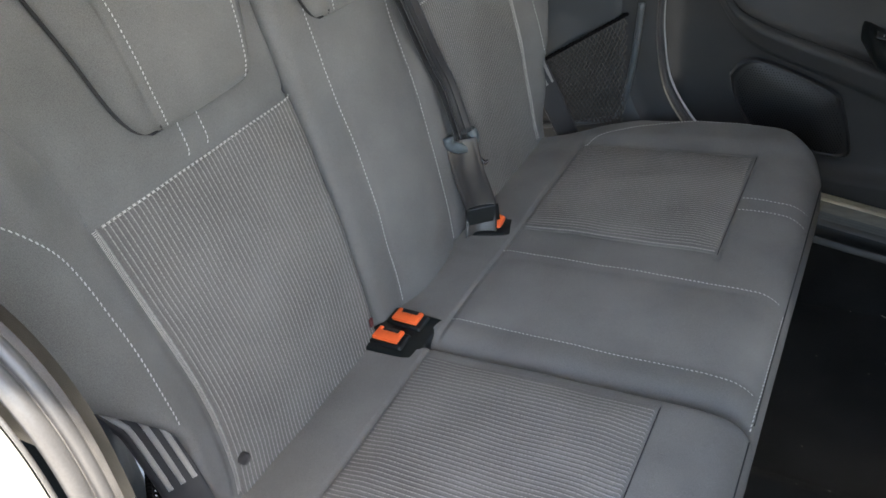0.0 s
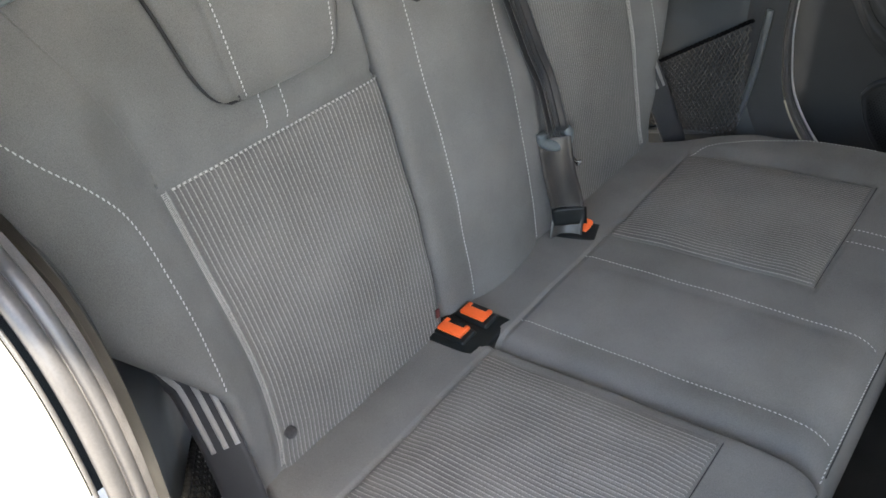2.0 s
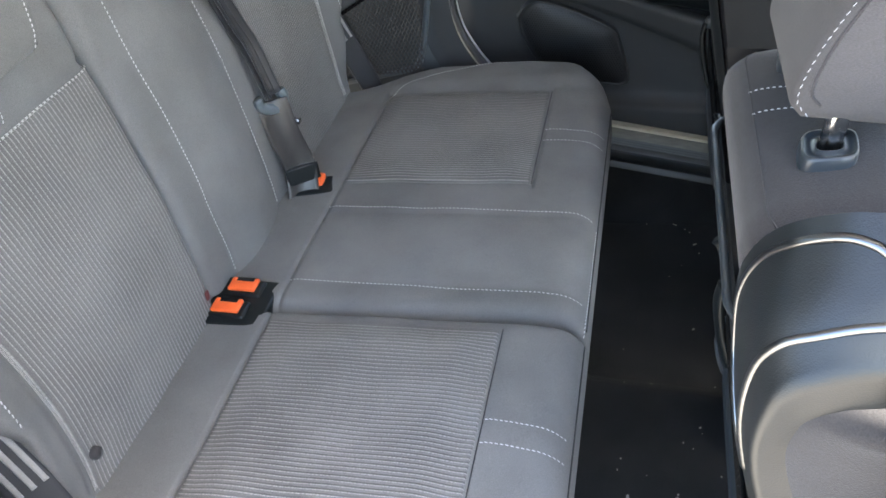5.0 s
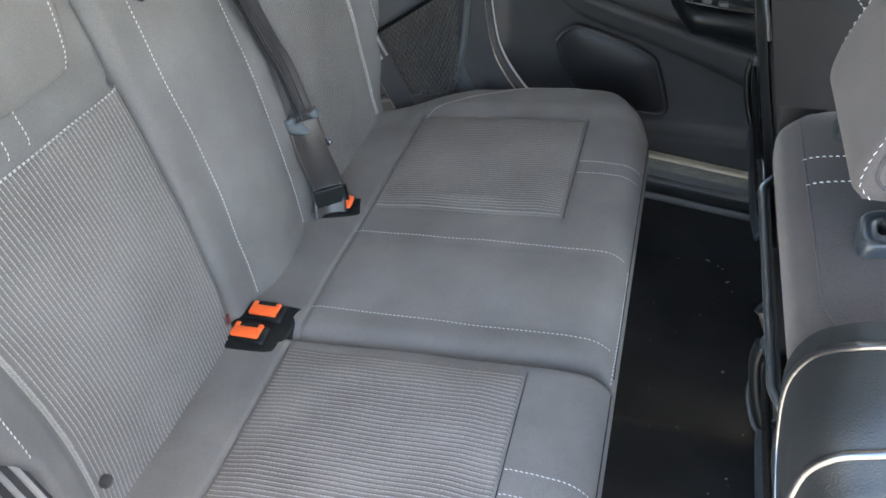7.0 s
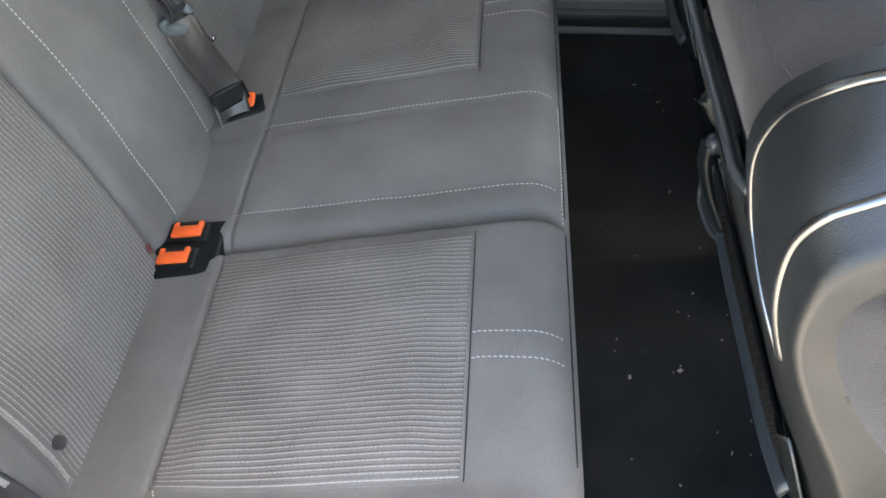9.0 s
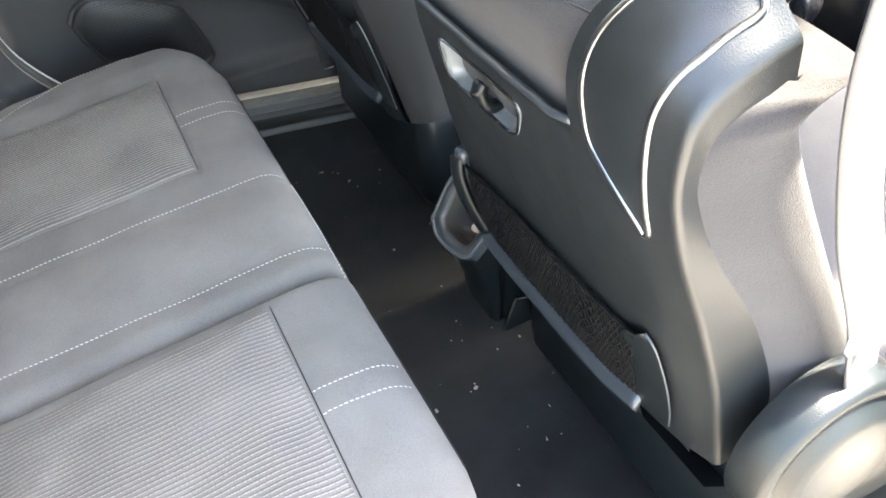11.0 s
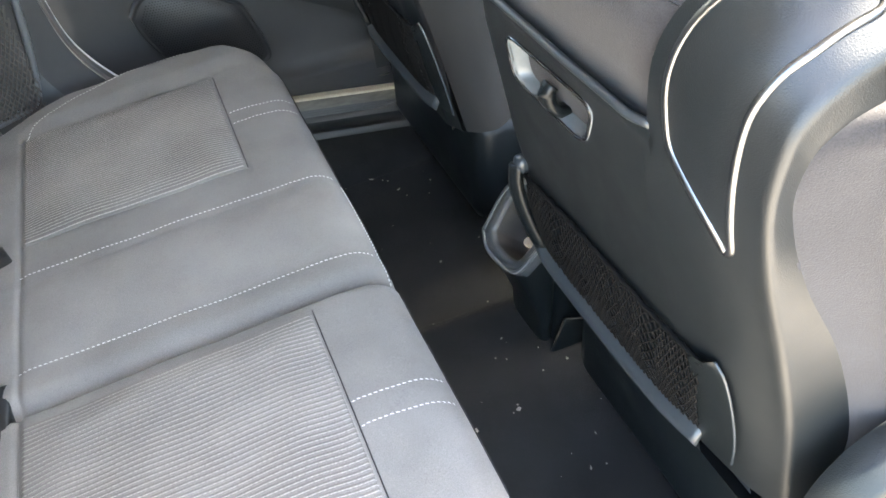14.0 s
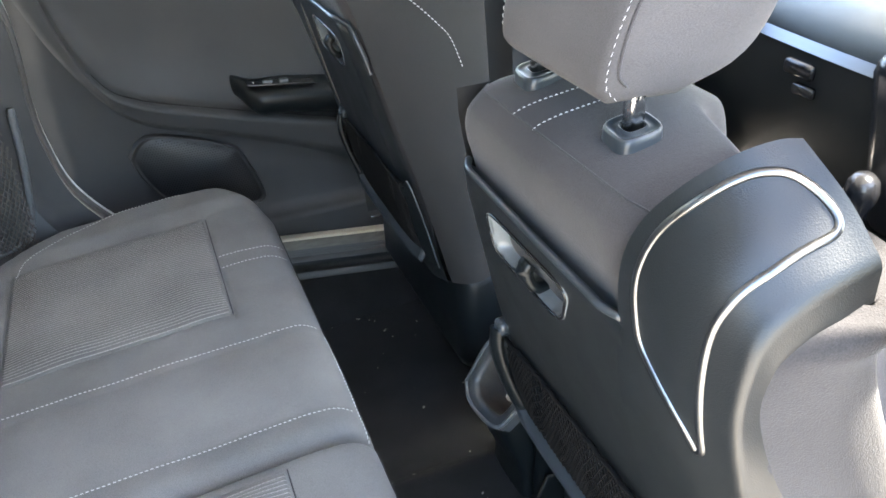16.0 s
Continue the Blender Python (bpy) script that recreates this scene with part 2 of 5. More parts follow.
def box(size, centre=(0, 0, 0), bevel=0.0, segments=2, turn=None, bm=None):
    one = bmesh.new()
    bmesh.ops.create_cube(one, size=1.0)
    bmesh.ops.scale(one, vec=size, verts=one.verts)
    if bevel:
        bmesh.ops.bevel(one, geom=one.edges[:], offset=bevel, segments=segments, affect="EDGES", profile=0.5)
    m = Matrix.Translation(centre) @ (turn or Matrix.Identity(4))
    bmesh.ops.transform(one, matrix=m, verts=one.verts)
    if bm is None:
        return one
    me = bpy.data.meshes.new("tmp")
    one.to_mesh(me)
    one.free()
    bm.from_mesh(me)
    bpy.data.meshes.remove(me)
    return bm


def smooth_path(points, n=8):
    """A Catmull-Rom curve through points."""
    p = [Vector(q) for q in points]
    p = [2 * p[0] - p[1]] + p + [2 * p[-1] - p[-2]]
    out = []
    for a, b, c, d in zip(p, p[1:], p[2:], p[3:]):
        for k in range(n):
            t = k / n
            out.append(0.5 * (2 * b + (c - a) * t + (2 * a - 5 * b + 4 * c - d) * t * t + (3 * b - a - 3 * c + d) * t ** 3))
    return out + [p[-2]]


def sweep(path, profile, normal, bm=None, closed=True, caps=True):
    """A profile of (side, out) pairs carried along a path; out is along normal."""
    path = [Vector(p) for p in path]
    bm = bm or bmesh.new()
    rows = []
    for i, p in enumerate(path):
        d = (path[min(i + 1, len(path) - 1)] - path[max(i - 1, 0)]).normalized()
        nn = Vector(normal(p) if callable(normal) else normal)
        side = d.cross(nn).normalized()
        out = side.cross(d).normalized()
        rows.append([bm.verts.new(p + side * a + out * b) for a, b in profile])
    k = len(profile)
    for a, b in zip(rows, rows[1:]):
        for j in range(k if closed else k - 1):
            bm.faces.new((a[j], b[j], b[(j + 1) % k], a[(j + 1) % k]))
    if closed and caps:
        bm.faces.new(rows[0][::-1]), bm.faces.new(rows[-1])
    return bm


def ring(r, n=8, rx=None):
    return [(math.cos(2 * math.pi * i / n) * (rx or r), math.sin(2 * math.pi * i / n) * r) for i in range(n)]


def tube(path, r, n=8, bm=None):
    return sweep(path, ring(r, n), lambda p: (0.13, 0.37, 0.92), bm)


def resample(path, gap):
    path = [Vector(p) for p in path]
    out, left = [path[0]], gap
    for a, b in zip(path, path[1:]):
        d = (b - a).length
        while d >= left:
            a = a + (b - a) * (left / d)
            out.append(a)
            d, left = (b - a).length, gap
        left -= d
    return out


def stitches(path, lift, width=0.0012, length=0.0044, gap=0.0058, normal=(0, 0, 1), slant=0.15):
    """A row of single stitches along a path, lying proud of the cloth."""
    bm = bmesh.new()
    pts = resample(path, gap)
    for i in range(len(pts) - 1):
        d = (pts[i + 1] - pts[i]).normalized()
        nn = Vector(normal(pts[i]) if callable(normal) else normal).normalized()
        side = d.cross(nn).normalized()
        c = pts[i] + nn * lift
        dd = (d + side * slant).normalized()
        h, w, t = dd * (length / 2), side * (width / 2), nn * 0.0009
        v = [bm.verts.new(q) for q in (c - h, c - h * 0.6 + w, c + h * 0.6 + w, c + h, c + h * 0.6 - w, c - h * 0.6 - w, c - h * 0.4 + t, c + h * 0.4 + t)]
        for f in ((0, 1, 6), (1, 2, 7, 6), (2, 3, 7), (3, 4, 7), (4, 5, 6, 7), (5, 0, 6)):
            bm.faces.new([v[k] for k in f])
    return bm


def hem(path, normal, width, gap, thick=0.0007):
    """Fine cross threads side by side along an edge."""
    bm = bmesh.new()
    pts = resample(path, gap)
    nn = Vector(normal).normalized()
    for i in range(len(pts) - 1):
        d = (pts[i + 1] - pts[i]).normalized()
        side = d.cross(nn).normalized() * (width / 2)
        a, t = d * (gap * 0.36), nn * thick
        c = pts[i]
        v = [bm.verts.new(q) for q in (c - side - a, c - side + a, c - a * 0.6 + t, c + a * 0.6 + t, c + side - a, c + side + a)]
        for f in ((0, 1, 3, 2), (2, 3, 5, 4)):
            bm.faces.new([v[k] for k in f])
    return bm


def dent(x, centre, depth, width):
    return -depth * math.exp(-((x - centre) / width) ** 2)


# ---- rear seat cushion ----
CUSH = dict(back=-0.035, split=-0.138, edge=0.605)


def cushion_front(y):
    a = abs(y)
    return 0.512 if a < 0.42 else 0.345 + 0.167 * math.sqrt(max(0.0, 1 - ((a - 0.42) / 0.186) ** 2))


def cushion_z(x, y, lo, hi, side_r):
    """Top of the cushion between its sides lo and hi."""
    z = 0.325 + 0.09 * min(x, 0.44)
    a = abs(y)
    inside = step(0.16, 0.2, a) * (1 - step(0.42, 0.465, a))
    z += 0.006 * inside * step(0.09, 0.14, x) * (1 - step(0.35, 0.40, x))
    z += 0.010 * step(0.465, 0.51, a) * step(0.05, 0.14, x)
    across = 1.0 if 0.15 < a < 0.47 else 0.0
    if x > 0.085:
        z += dent(x, 0.4085 if y < 0 else 0.402, 0.0022, 0.004) * across
    z += dent(x, 0.090, 0.003, 0.004) * (1.0 if a < 0.47 else 0.3)
    if 0.088 < x < 0.405:
        z += dent(a, 0.163, 0.0018, 0.005) if y > 0 else dent(a, 0.158, 0.0012, 0.004)
        z += dent(a, 0.466, 0.0018, 0.005)
    z += dent(y, -0.083, 0.0012, 0.005) + dent(y, 0.080, 0.0012, 0.005)
    if a < 0.083:
        z += 0.006 * (1 - (a / 0.083) ** 2) * step(0.05, 0.15, x)
    # soft, sat-in unevenness
    z += 0.0012 * math.sin(31 * x + 6 * y + 1.0) * math.sin(19 * y - 9 * x) + 0.0007 * math.sin(67 * x - 23 * y) * math.sin(41 * y)
    # rolled edges
    r = 0.045
    d = cushion_front(y) - x
    if d < r:
        z -= r - math.sqrt(max(0.0, r * r - (r - d) ** 2))
    for side, rr in ((lo, side_r[0]), (hi, side_r[1])):
        d = abs(y - side)
        if d < rr:
            z -= rr - math.sqrt(max(0.0, rr * rr - (rr - d) ** 2))
    return z


def taper(x, y):
    """The cushions' outer ends draw in towards the backrest."""
    e = linear(x, [(-0.04, 0.482), (0.014, 0.490), (0.039, 0.510), (0.10, 0.556), (0.17, 0.592), (0.26, 0.605)])
    a = abs(y)
    return y if a < 0.44 else math.copysign(0.44 + (a - 0.44) * (e - 0.44) / 0.165, y)


def cushion(lo, hi, side_r, label):
    t = thing("rear_seat_cushion", label, "car seat", "rear seat cushions")
    ss = sorted([(0.090 + d - CUSH["back"]) / 0.547 for d in (-0.008, -0.0055, -0.0035, -0.0018, 0, 0.0018, 0.0035, 0.0055, 0.008)] + [(0.402 + d - CUSH["back"]) / 0.547 for d in (-0.005, -0.003, -0.001, 0.001, 0.003, 0.005)] + [0, 0.01, 0.03, 0.06] + spaced(0.085, 0.9, 56)) + [0.92, 0.94, 0.955, 0.968, 0.98, 0.989, 0.996, 1.0]
    ys = sorted(set([lo, lo + 0.001, lo + 0.003, lo + 0.006, lo + 0.01, lo + 0.016, hi - 0.016, hi - 0.01, hi - 0.006, hi - 0.003, hi - 0.001, hi] + spaced(lo + 0.022, hi - 0.022, int((hi - lo) / 0.006))))
    zb = 0.10

    def f(s, y):
        xf = cushion_front(y)
        if s <= 1:
            x = lerp(CUSH["back"], xf, s)
            return (x, taper(x, y), max(cushion_z(x, y, lo, hi, side_r), 0.2))
        k = s - 1
        zt = max(cushion_z(xf, y, lo, hi, side_r), 0.2)
        return (xf - 0.006 * k + 0.004 * math.sin(math.pi * min(1, k * 2)), y, lerp(zt, zb, k))

    bm = sheet(f, ss + [1.1, 1.3, 1.5, 1.75, 2.0], ys)
    # side walls
    for y in (lo, hi):
        xs = [lerp(CUSH["back"], cushion_front(y), s) for s in spaced(0, 1, 24)]
        sheet(lambda x, k: (x, taper(x, y), lerp(max(cushion_z(x, y, lo, hi, side_r), 0.2), zb, k)), xs, [0, 0.5, 1], bm)
    part("cover", bm, FABRIC, t)
    return t


def ribs(v, n):
    """Height of rounded cords, v from 0 to 1 across n of them."""
    return abs(math.sin(math.pi * v * n)) ** 0.7


def seam_x(y):
    """The cross seam ahead of the ribbed panels."""
    return 0.4075 if y < -0.15 else 0.4005


def cushion_insert(t, y0, y1, lo, hi, side_r):
    n = 50
    x0, x1 = 0.093, seam_x(y0) - 0.0015

    def f(v, x):
        y = lerp(y0, y1, v)
        edge = min(1.0, min(v, 1 - v) * 60, (x - x0) / 0.004, (x1 - x) / 0.004)
        return (x, taper(x, y), cushion_z(x, y, lo, hi, side_r) - 0.003 + edge * (0.0042 + 0.0009 * ribs(v, n)))

    xs = [x0, x0 + 0.002, x0 + 0.004] + spaced(0.1, x1 - 0.007, 44) + [x1 - 0.004, x1 - 0.002, x1]
    us = spaced(0, 1, n * 6)
    rib_map(part("ribbed_insert", sheet(f, us, xs), RIBBED, t, "ribbed dark grey corded cloth panel"), n, us, len(xs))


SIDE_N, SIDE_F = (0.06, 0.016), (0.03, 0.06)
near_cushion = cushion(-CUSH["edge"], CUSH["split"] - 0.002, SIDE_N, "single dark grey fabric rear seat cushion with ribbed cloth insert")
far_cushion = cushion(CUSH["split"] + 0.002, CUSH["edge"], SIDE_F, "double dark grey fabric rear seat cushion with stitched middle section")
N_ARGS, F_ARGS = (-CUSH["edge"], CUSH["split"] - 0.002, SIDE_N), (CUSH["split"] + 0.002, CUSH["edge"], SIDE_F)
cushion_insert(near_cushion, -0.464, -0.160, *N_ARGS)
cushion_insert(far_cushion, 0.166, 0.456, *F_ARGS)


def on_cushion(points, args, n=10, lift=0.0):
    return [(p.x, taper(p.x, p.y), cushion_z(p.x, p.y, *args) + lift) for p in smooth_path([(x, y, 0) for x, y in points], n)]


for t, args, y0, y1 in ((near_cushion, N_ARGS, -0.4655, -0.1585), (far_cushion, F_ARGS, 0.1645, 0.4575)):
    for line in ([(seam_x(y0), y0), (seam_x(y0), (y0 + y1) / 2), (seam_x(y0), y1)], [(0.092, y0), (0.25, y0), (0.4, y0)], [(0.092, y1), (0.25, y1), (0.4, y1)], [(0.0915, y0), (0.0915, (y0 + y1) / 2), (0.0915, y1)]):
        front = line[0][0] == line[1][0] > 0.3
        part("seam", sweep(on_cushion(line, args, 14, 0.0008 if front else 0.0003), ring(0.0007, 6), (0, 0, 1)), WELT if front else FABRIC, t, "dark seam line" if front else "")
for y, dy in ((-0.090, 0.010), (0.088, 0.008)):
    part("stitching", stitches(on_cushion([(0.092, y + dy), (0.2, y + dy * 0.7), (0.35, y + dy * 0.3), (0.46, y), (0.503, y)], F_ARGS), 0.0008), THREAD, far_cushion, "white stitching")
for y in (0.288, 0.322):
    part("stitching", stitches(on_cushion([(0.406, y), (0.45, y), (0.505, y)], F_ARGS), 0.0008), THREAD, far_cushion, "white stitching")
for y in (-0.301, -0.333):
    part("stitching", stitches(on_cushion([(0.411, y), (0.45, y - 0.003), (0.505, y - 0.007)], N_ARGS), 0.0006, 0.0013), THREAD, near_cushion, "white stitching")
for t, args, y0, y1 in ((near_cushion, N_ARGS, -0.44, -0.15), (far_cushion, F_ARGS, -0.12, 0.44)):
    part("edge_welt", sweep(on_cushion([(0.5085, y0), (0.5085, (y0 + y1) / 2), (0.5085, y1)], args, 20, 0.0004), ring(0.0010, 6), (0.7, 0, 0.7)), WELT, t, "dark front edge seam")
part("edge_seam", stitches(on_cushion([(0.506, -0.128), (0.507, -0.06), (0.507, 0.02), (0.507, 0.085)], F_ARGS), 0.001, 0.0012), THREAD, far_cushion, "white edge stitching")
part("stitching", stitches(on_cushion([(0.098, 0.447), (0.108, 0.485), (0.13, 0.505), (0.2, 0.54), (0.3, 0.566), (0.38, 0.56)], F_ARGS), 0.0006, 0.0012), THREAD, far_cushion, "white stitching")
part("stitching", stitches(on_cushion([(0.098, -0.470), (0.114, -0.49), (0.19, -0.505), (0.26, -0.513), (0.36, -0.515)], N_ARGS), 0.0006, 0.0012), THREAD, near_cushion, "white stitching")


# ---- rear backrest ----
def back_half(z):
    return linear(z, [(0.27, 0.490), (0.465, 0.487), (0.480, 0.492), (0.500, 0.506), (0.521, 0.521), (0.55, 0.545), (0.58, 0.568), (0.63, 0.594), (0.70, 0.612), (0.80, 0.625), (0.93, 0.60)])


BACK_TOP, BACK_LOW, BACK_SPLIT = 0.928, 0.27, -0.137
STITCH_CURVE = [(0.589, 0.822), (0.554, 0.771), (0.524, 0.733), (0.503, 0.697), (0.494, 0.66), (0.490, 0.62), (0.488, 0.586), (0.487, 0.536), (0.487, 0.50), (0.489, 0.482)]
SHOULDER_SEAM = [(0.520, 0.882), (0.503, 0.842), (0.483, 0.800), (0.463, 0.750), (0.450, 0.688)]


def insert_edge(z):
    return linear(z, [(0.30, 0.450), (0.333, 0.446), (0.365, 0.440), (0.40, 0.4375), (0.45, 0.4355), (0.49, 0.436), (0.59, 0.444), (0.682, 0.449)])


def back_x(y, z):
    """Front face of the backrest."""
    a = abs(y)
    x = -0.19 * (z - 0.348)
    x += 0.010 * math.sin(math.pi * min(1, max(0, (z - 0.33) / 0.36)))
    if z > 0.33:
        e = insert_edge(z)
        if z < 0.70:
            x += dent(a, e + 0.003, 0.005, 0.006) * (1 - step(0.69, 0.71, z))
        x += 0.028 * step(e, e + 0.07, a) * step(0.34, 0.45, z) * (1 - step(0.80, 0.93, z))
        if 0.13 < a < e + 0.005:
            x += dent(z, 0.691, 0.004, 0.006)
    x += 0.0012 * math.sin(27 * z + 9 * y) * math.sin(21 * y - 7 * z) + 0.0007 * math.sin(59 * z - 17 * y) * math.sin(47 * y + 2)
    x += dent(y, BACK_SPLIT, 0.010, 0.010) + dent(y, 0.155, 0.006, 0.009)
    x += dent(y, -0.071, 0.002, 0.005) + dent(y, 0.097, 0.002, 0.005)
    if -0.075 < y < 0.093:
        x += 0.014 * (1 - ((y - 0.009) / 0.084) ** 2)
    return x


def backrest(lo_f, hi_f, label, roll):
    """lo_f, hi_f: the sides at each height; roll: rounding at the two sides."""
    t = thing("split_rear_seat", label, "car seat", "rear backrests")
    zs = spaced(BACK_LOW, BACK_TOP - 0.05, 78)
    vs = sorted(set([0, 0.003, 0.008, 0.016, 0.03, 0.97, 0.984, 0.992, 0.997, 1] + spaced(0.04, 0.96, 74)))

    def f(z, v):
        top = 0.0
        if z > BACK_TOP - 0.05:
            k = (z - (BACK_TOP - 0.05)) / 0.05
            top = k
            zz = BACK_TOP - 0.05 + 0.05 * math.sin(min(k, 1) * math.pi / 2)
        else:
            zz = z
        lo, hi = lo_f(min(zz, 0.93)), hi_f(min(zz, 0.93))
        y = lerp(lo, hi, v)
        x = back_x(y, zz)
        if top:
            x -= 0.05 * (1 - math.cos(min(top, 1) * math.pi / 2))
            if top > 1:
                x -= (top - 1) * 0.06
                zz -= (top - 1) * 0.012
        small = lerp(0.25, 1.0, step(0.47, 0.66, zz))
        for d, r in ((y - lo, roll[0] * small), (hi - y, roll[1] * small)):
            if d < r:
                x -= r - math.sqrt(max(0.0, r * r - (r - d) ** 2))
        return (x, y, zz)

    bm = sheet(f, zs + spaced(BACK_TOP - 0.048, BACK_TOP, 10) + [BACK_TOP + 0.02, BACK_TOP + 0.05], vs)
    for v in (0, 1):
        sheet(lambda z, k: (f(z, v)[0] - lerp(0.03, 0.10, step(0.55, 0.7, z)) * k, f(z, v)[1] + (0.5 - v) * -0.0 , f(z, v)[2]), zs + spaced(BACK_TOP - 0.048, BACK_TOP, 6), [0, 0.5, 1], bm)
    part("cover", bm, FABRIC, t)
    return t


near_back = backrest(lambda z: -back_half(z), lambda z: BACK_SPLIT - 0.0015, "dark grey fabric rear backrest with ribbed panel upright", (0.055, 0.012))
far_back = backrest(lambda z: BACK_SPLIT + 0.0015, back_half, "wide dark grey fabric rear backrest with stitched middle panel", (0.012, 0.055))


def back_insert(t, sign):
    n = 50

    def f(v, z):
        e1, e0 = insert_edge(z), 0.141 if sign < 0 else 0.165
        y = sign * lerp(e0, e1, v)
        edge = min(1.0, min(v, 1 - v) * 60, (0.686 - z) / 0.004, (z - 0.3) / 0.004)
        return (back_x(y, z) - 0.003 + edge * (0.0046 + 0.0011 * ribs(v, n)), y, z)

    us, zs = spaced(0, 1, n * 6), spaced(0.30, 0.678, 50) + [0.682, 0.684, 0.686]
    rib_map(part("ribbed_insert", sheet(f, us, zs), RIBBED, t, "ribbed dark grey corded cloth panel"), n, us, len(zs))


back_insert(near_back, -1)
back_insert(far_back, 1)


def on_back(points, n=8, lift=0.0):
    return [(back_x(p.y, p.z) + lift, p.y, p.z) for p in smooth_path([(0, y, z) for y, z in points], n)]


BN = (1, 0, 0.19)
for s, t in ((-1, near_back), (1, far_back)):
    part("stitching", stitches(on_back([(s * y, z) for y, z in STITCH_CURVE]), 0.0008, 0.0014, 0.0048, 0.0063, BN), THREAD, t, "white stitching")
    part("seam", sweep([(x - 0.0004, y, z) for x, y, z in on_back([(s * y, z) for y, z in SHOULDER_SEAM])], ring(0.0014, 6), BN), FABRIC, t, "low welted seam")
    edge = [(back_x(s * insert_edge(z), z) + 0.0042, s * (insert_edge(z) + 0.0005), z) for z in spaced(0.335, 0.686, 60)]
    part("insert_hem", hem(edge, (1, -s * 0.6, 0.19), 0.0105, 0.0019), HEM, t, "pale threads along the panel's edge")
    ends = [(back_x(s * y, 0.6845) + 0.0035, s * y, 0.6850) for y in spaced(0.146 if s < 0 else 0.168, 0.446, 60)]
    part("insert_hem", hem(ends, (1, 0, 0.4), 0.0024, 0.0064 if s < 0 else 0.006), HEM, t, "pale threads along the panel's edge")
    for y in (0.283, 0.312):
        part("stitching", stitches(on_back([(s * y, 0.693), (s * y, 0.72), (s * y, 0.76)]), 0.001, 0.0014, normal=BN), THREAD, t, "white stitching")
for y in (-0.071, 0.097):
    part("stitching", stitches(on_back([(y, 0.335), (y, 0.45), (y, 0.6), (y, 0.7), (y, 0.78)]), 0.001, 0.0014, normal=BN), THREAD, far_back, "white stitching")


# ---- floor, body shell ----
def floor_z(x, y):
    hump = 0.05 * step(-0.34, -0.10, y) * (1 - step(0.05, 0.11, y))
    return 0.005 + hump + (0.04 if y < 0 else 0.008) * step(0.56, 0.66, abs(y))


bm = sheet(lambda x, y: (x, y, floor_z(x, y)), spaced(-0.25, 2.2, 50), spaced(-0.68, 0.70, 70))
tagged(part("floor", bm, CARPET, None, "black carpeted car floor with a low middle tunnel"), "", "floor", "", "structure")
bm = sheet(lambda x, y: (x, y, -0.36), [-60, -3, 0, 3, 60], [-60, -3, 0, 3, 60])
tagged(part("ground", bm, PAVING, None, "warm grey sunlit concrete paving outside the car"), "", "ground", "", "structure")
bm = sheet(lambda x, y: (x, y, 1.30 - 0.05 * (y / 0.6) ** 2 - 0.10 * ((x - 0.6) / 1.3) ** 2), spaced(-0.75, 1.55, 20), spaced(-0.60, 0.60, 16))
tagged(part("ceiling", bm, HEADLINER, None, "pale cloth car roof lining"), "", "ceiling", "", "structure")
def roof_edge(x):
    """Unseen near roof edge, pushed out to block sun, cut back above the shell."""
    return -0.70 + 0.09 * step(0.78, 0.87, x)


# The far edge is widened as well, to keep sun off the far door.
bm = sheet(lambda x, k: (x, lerp(roof_edge(x), 0.76, k), 1.335 - 0.05 * (lerp(roof_edge(x), 0.76, k) / 0.6) ** 2 - 0.10 * ((x - 0.6) / 1.3) ** 2), spaced(-0.8, 1.6, 96), spaced(0, 1, 18))
tagged(part("roof", bm, PAINT, None, "pale painted car roof skin"), "", "car body", "", "structure")

APERTURE = [(0.30, 1.27), (0.20, 1.22), (0.10, 1.12), (0.048, 1.0), (0.015, 0.93), (-0.012, 0.875), (-0.012, 0.838), (0.02, 0.818), (0.07, 0.803), (0.115, 0.768), (0.139, 0.715), (0.144, 0.64), (0.138, 0.55), (0.142, 0.47), (0.165, 0.375), (0.235, 0.28), (0.34, 0.20), (0.46, 0.15), (0.60, 0.125), (0.80, 0.12), (1.02, 0.12), (1.08, 0.16), (1.09, 0.30), (1.06, 0.70), (1.00, 1.10), (0.96, 1.24)]


def body_y(z):
    """How far out the body side stands at a height."""
    return 0.63 - 0.05 * step(0.80, 1.25, z)


def aperture(s, out=0.0, inset=0.0, a=0, b=None):
    """The door opening's edge on side s, moved outwards, and away from the opening by inset."""
    dx = 0.0 if s < 0 else 0.034
    p = smooth_path([(x + dx, 0, z) for x, z in APERTURE], 8)
    q = []
    for i, v in enumerate(p):
        d = (p[min(i + 1, len(p) - 1)] - p[max(i - 1, 0)]).normalized()
        side = Vector((-d.z, 0, d.x))
        w = v - side * inset
        q.append(Vector((w.x, s * (body_y(v.z) + out), w.z)))
    return q[8 * a:(8 * b + 1) if b else None]


def band(bm, edges):
    """Skin between neighbouring edges of equal length."""
    rows = [[bm.verts.new(p) for p in e] for e in edges]
    for r0, r1 in zip(rows, rows[1:]):
        for j in range(len(r0) - 1):
            bm.faces.new((r0[j], r0[j + 1], r1[j + 1], r1[j]))
    return bm


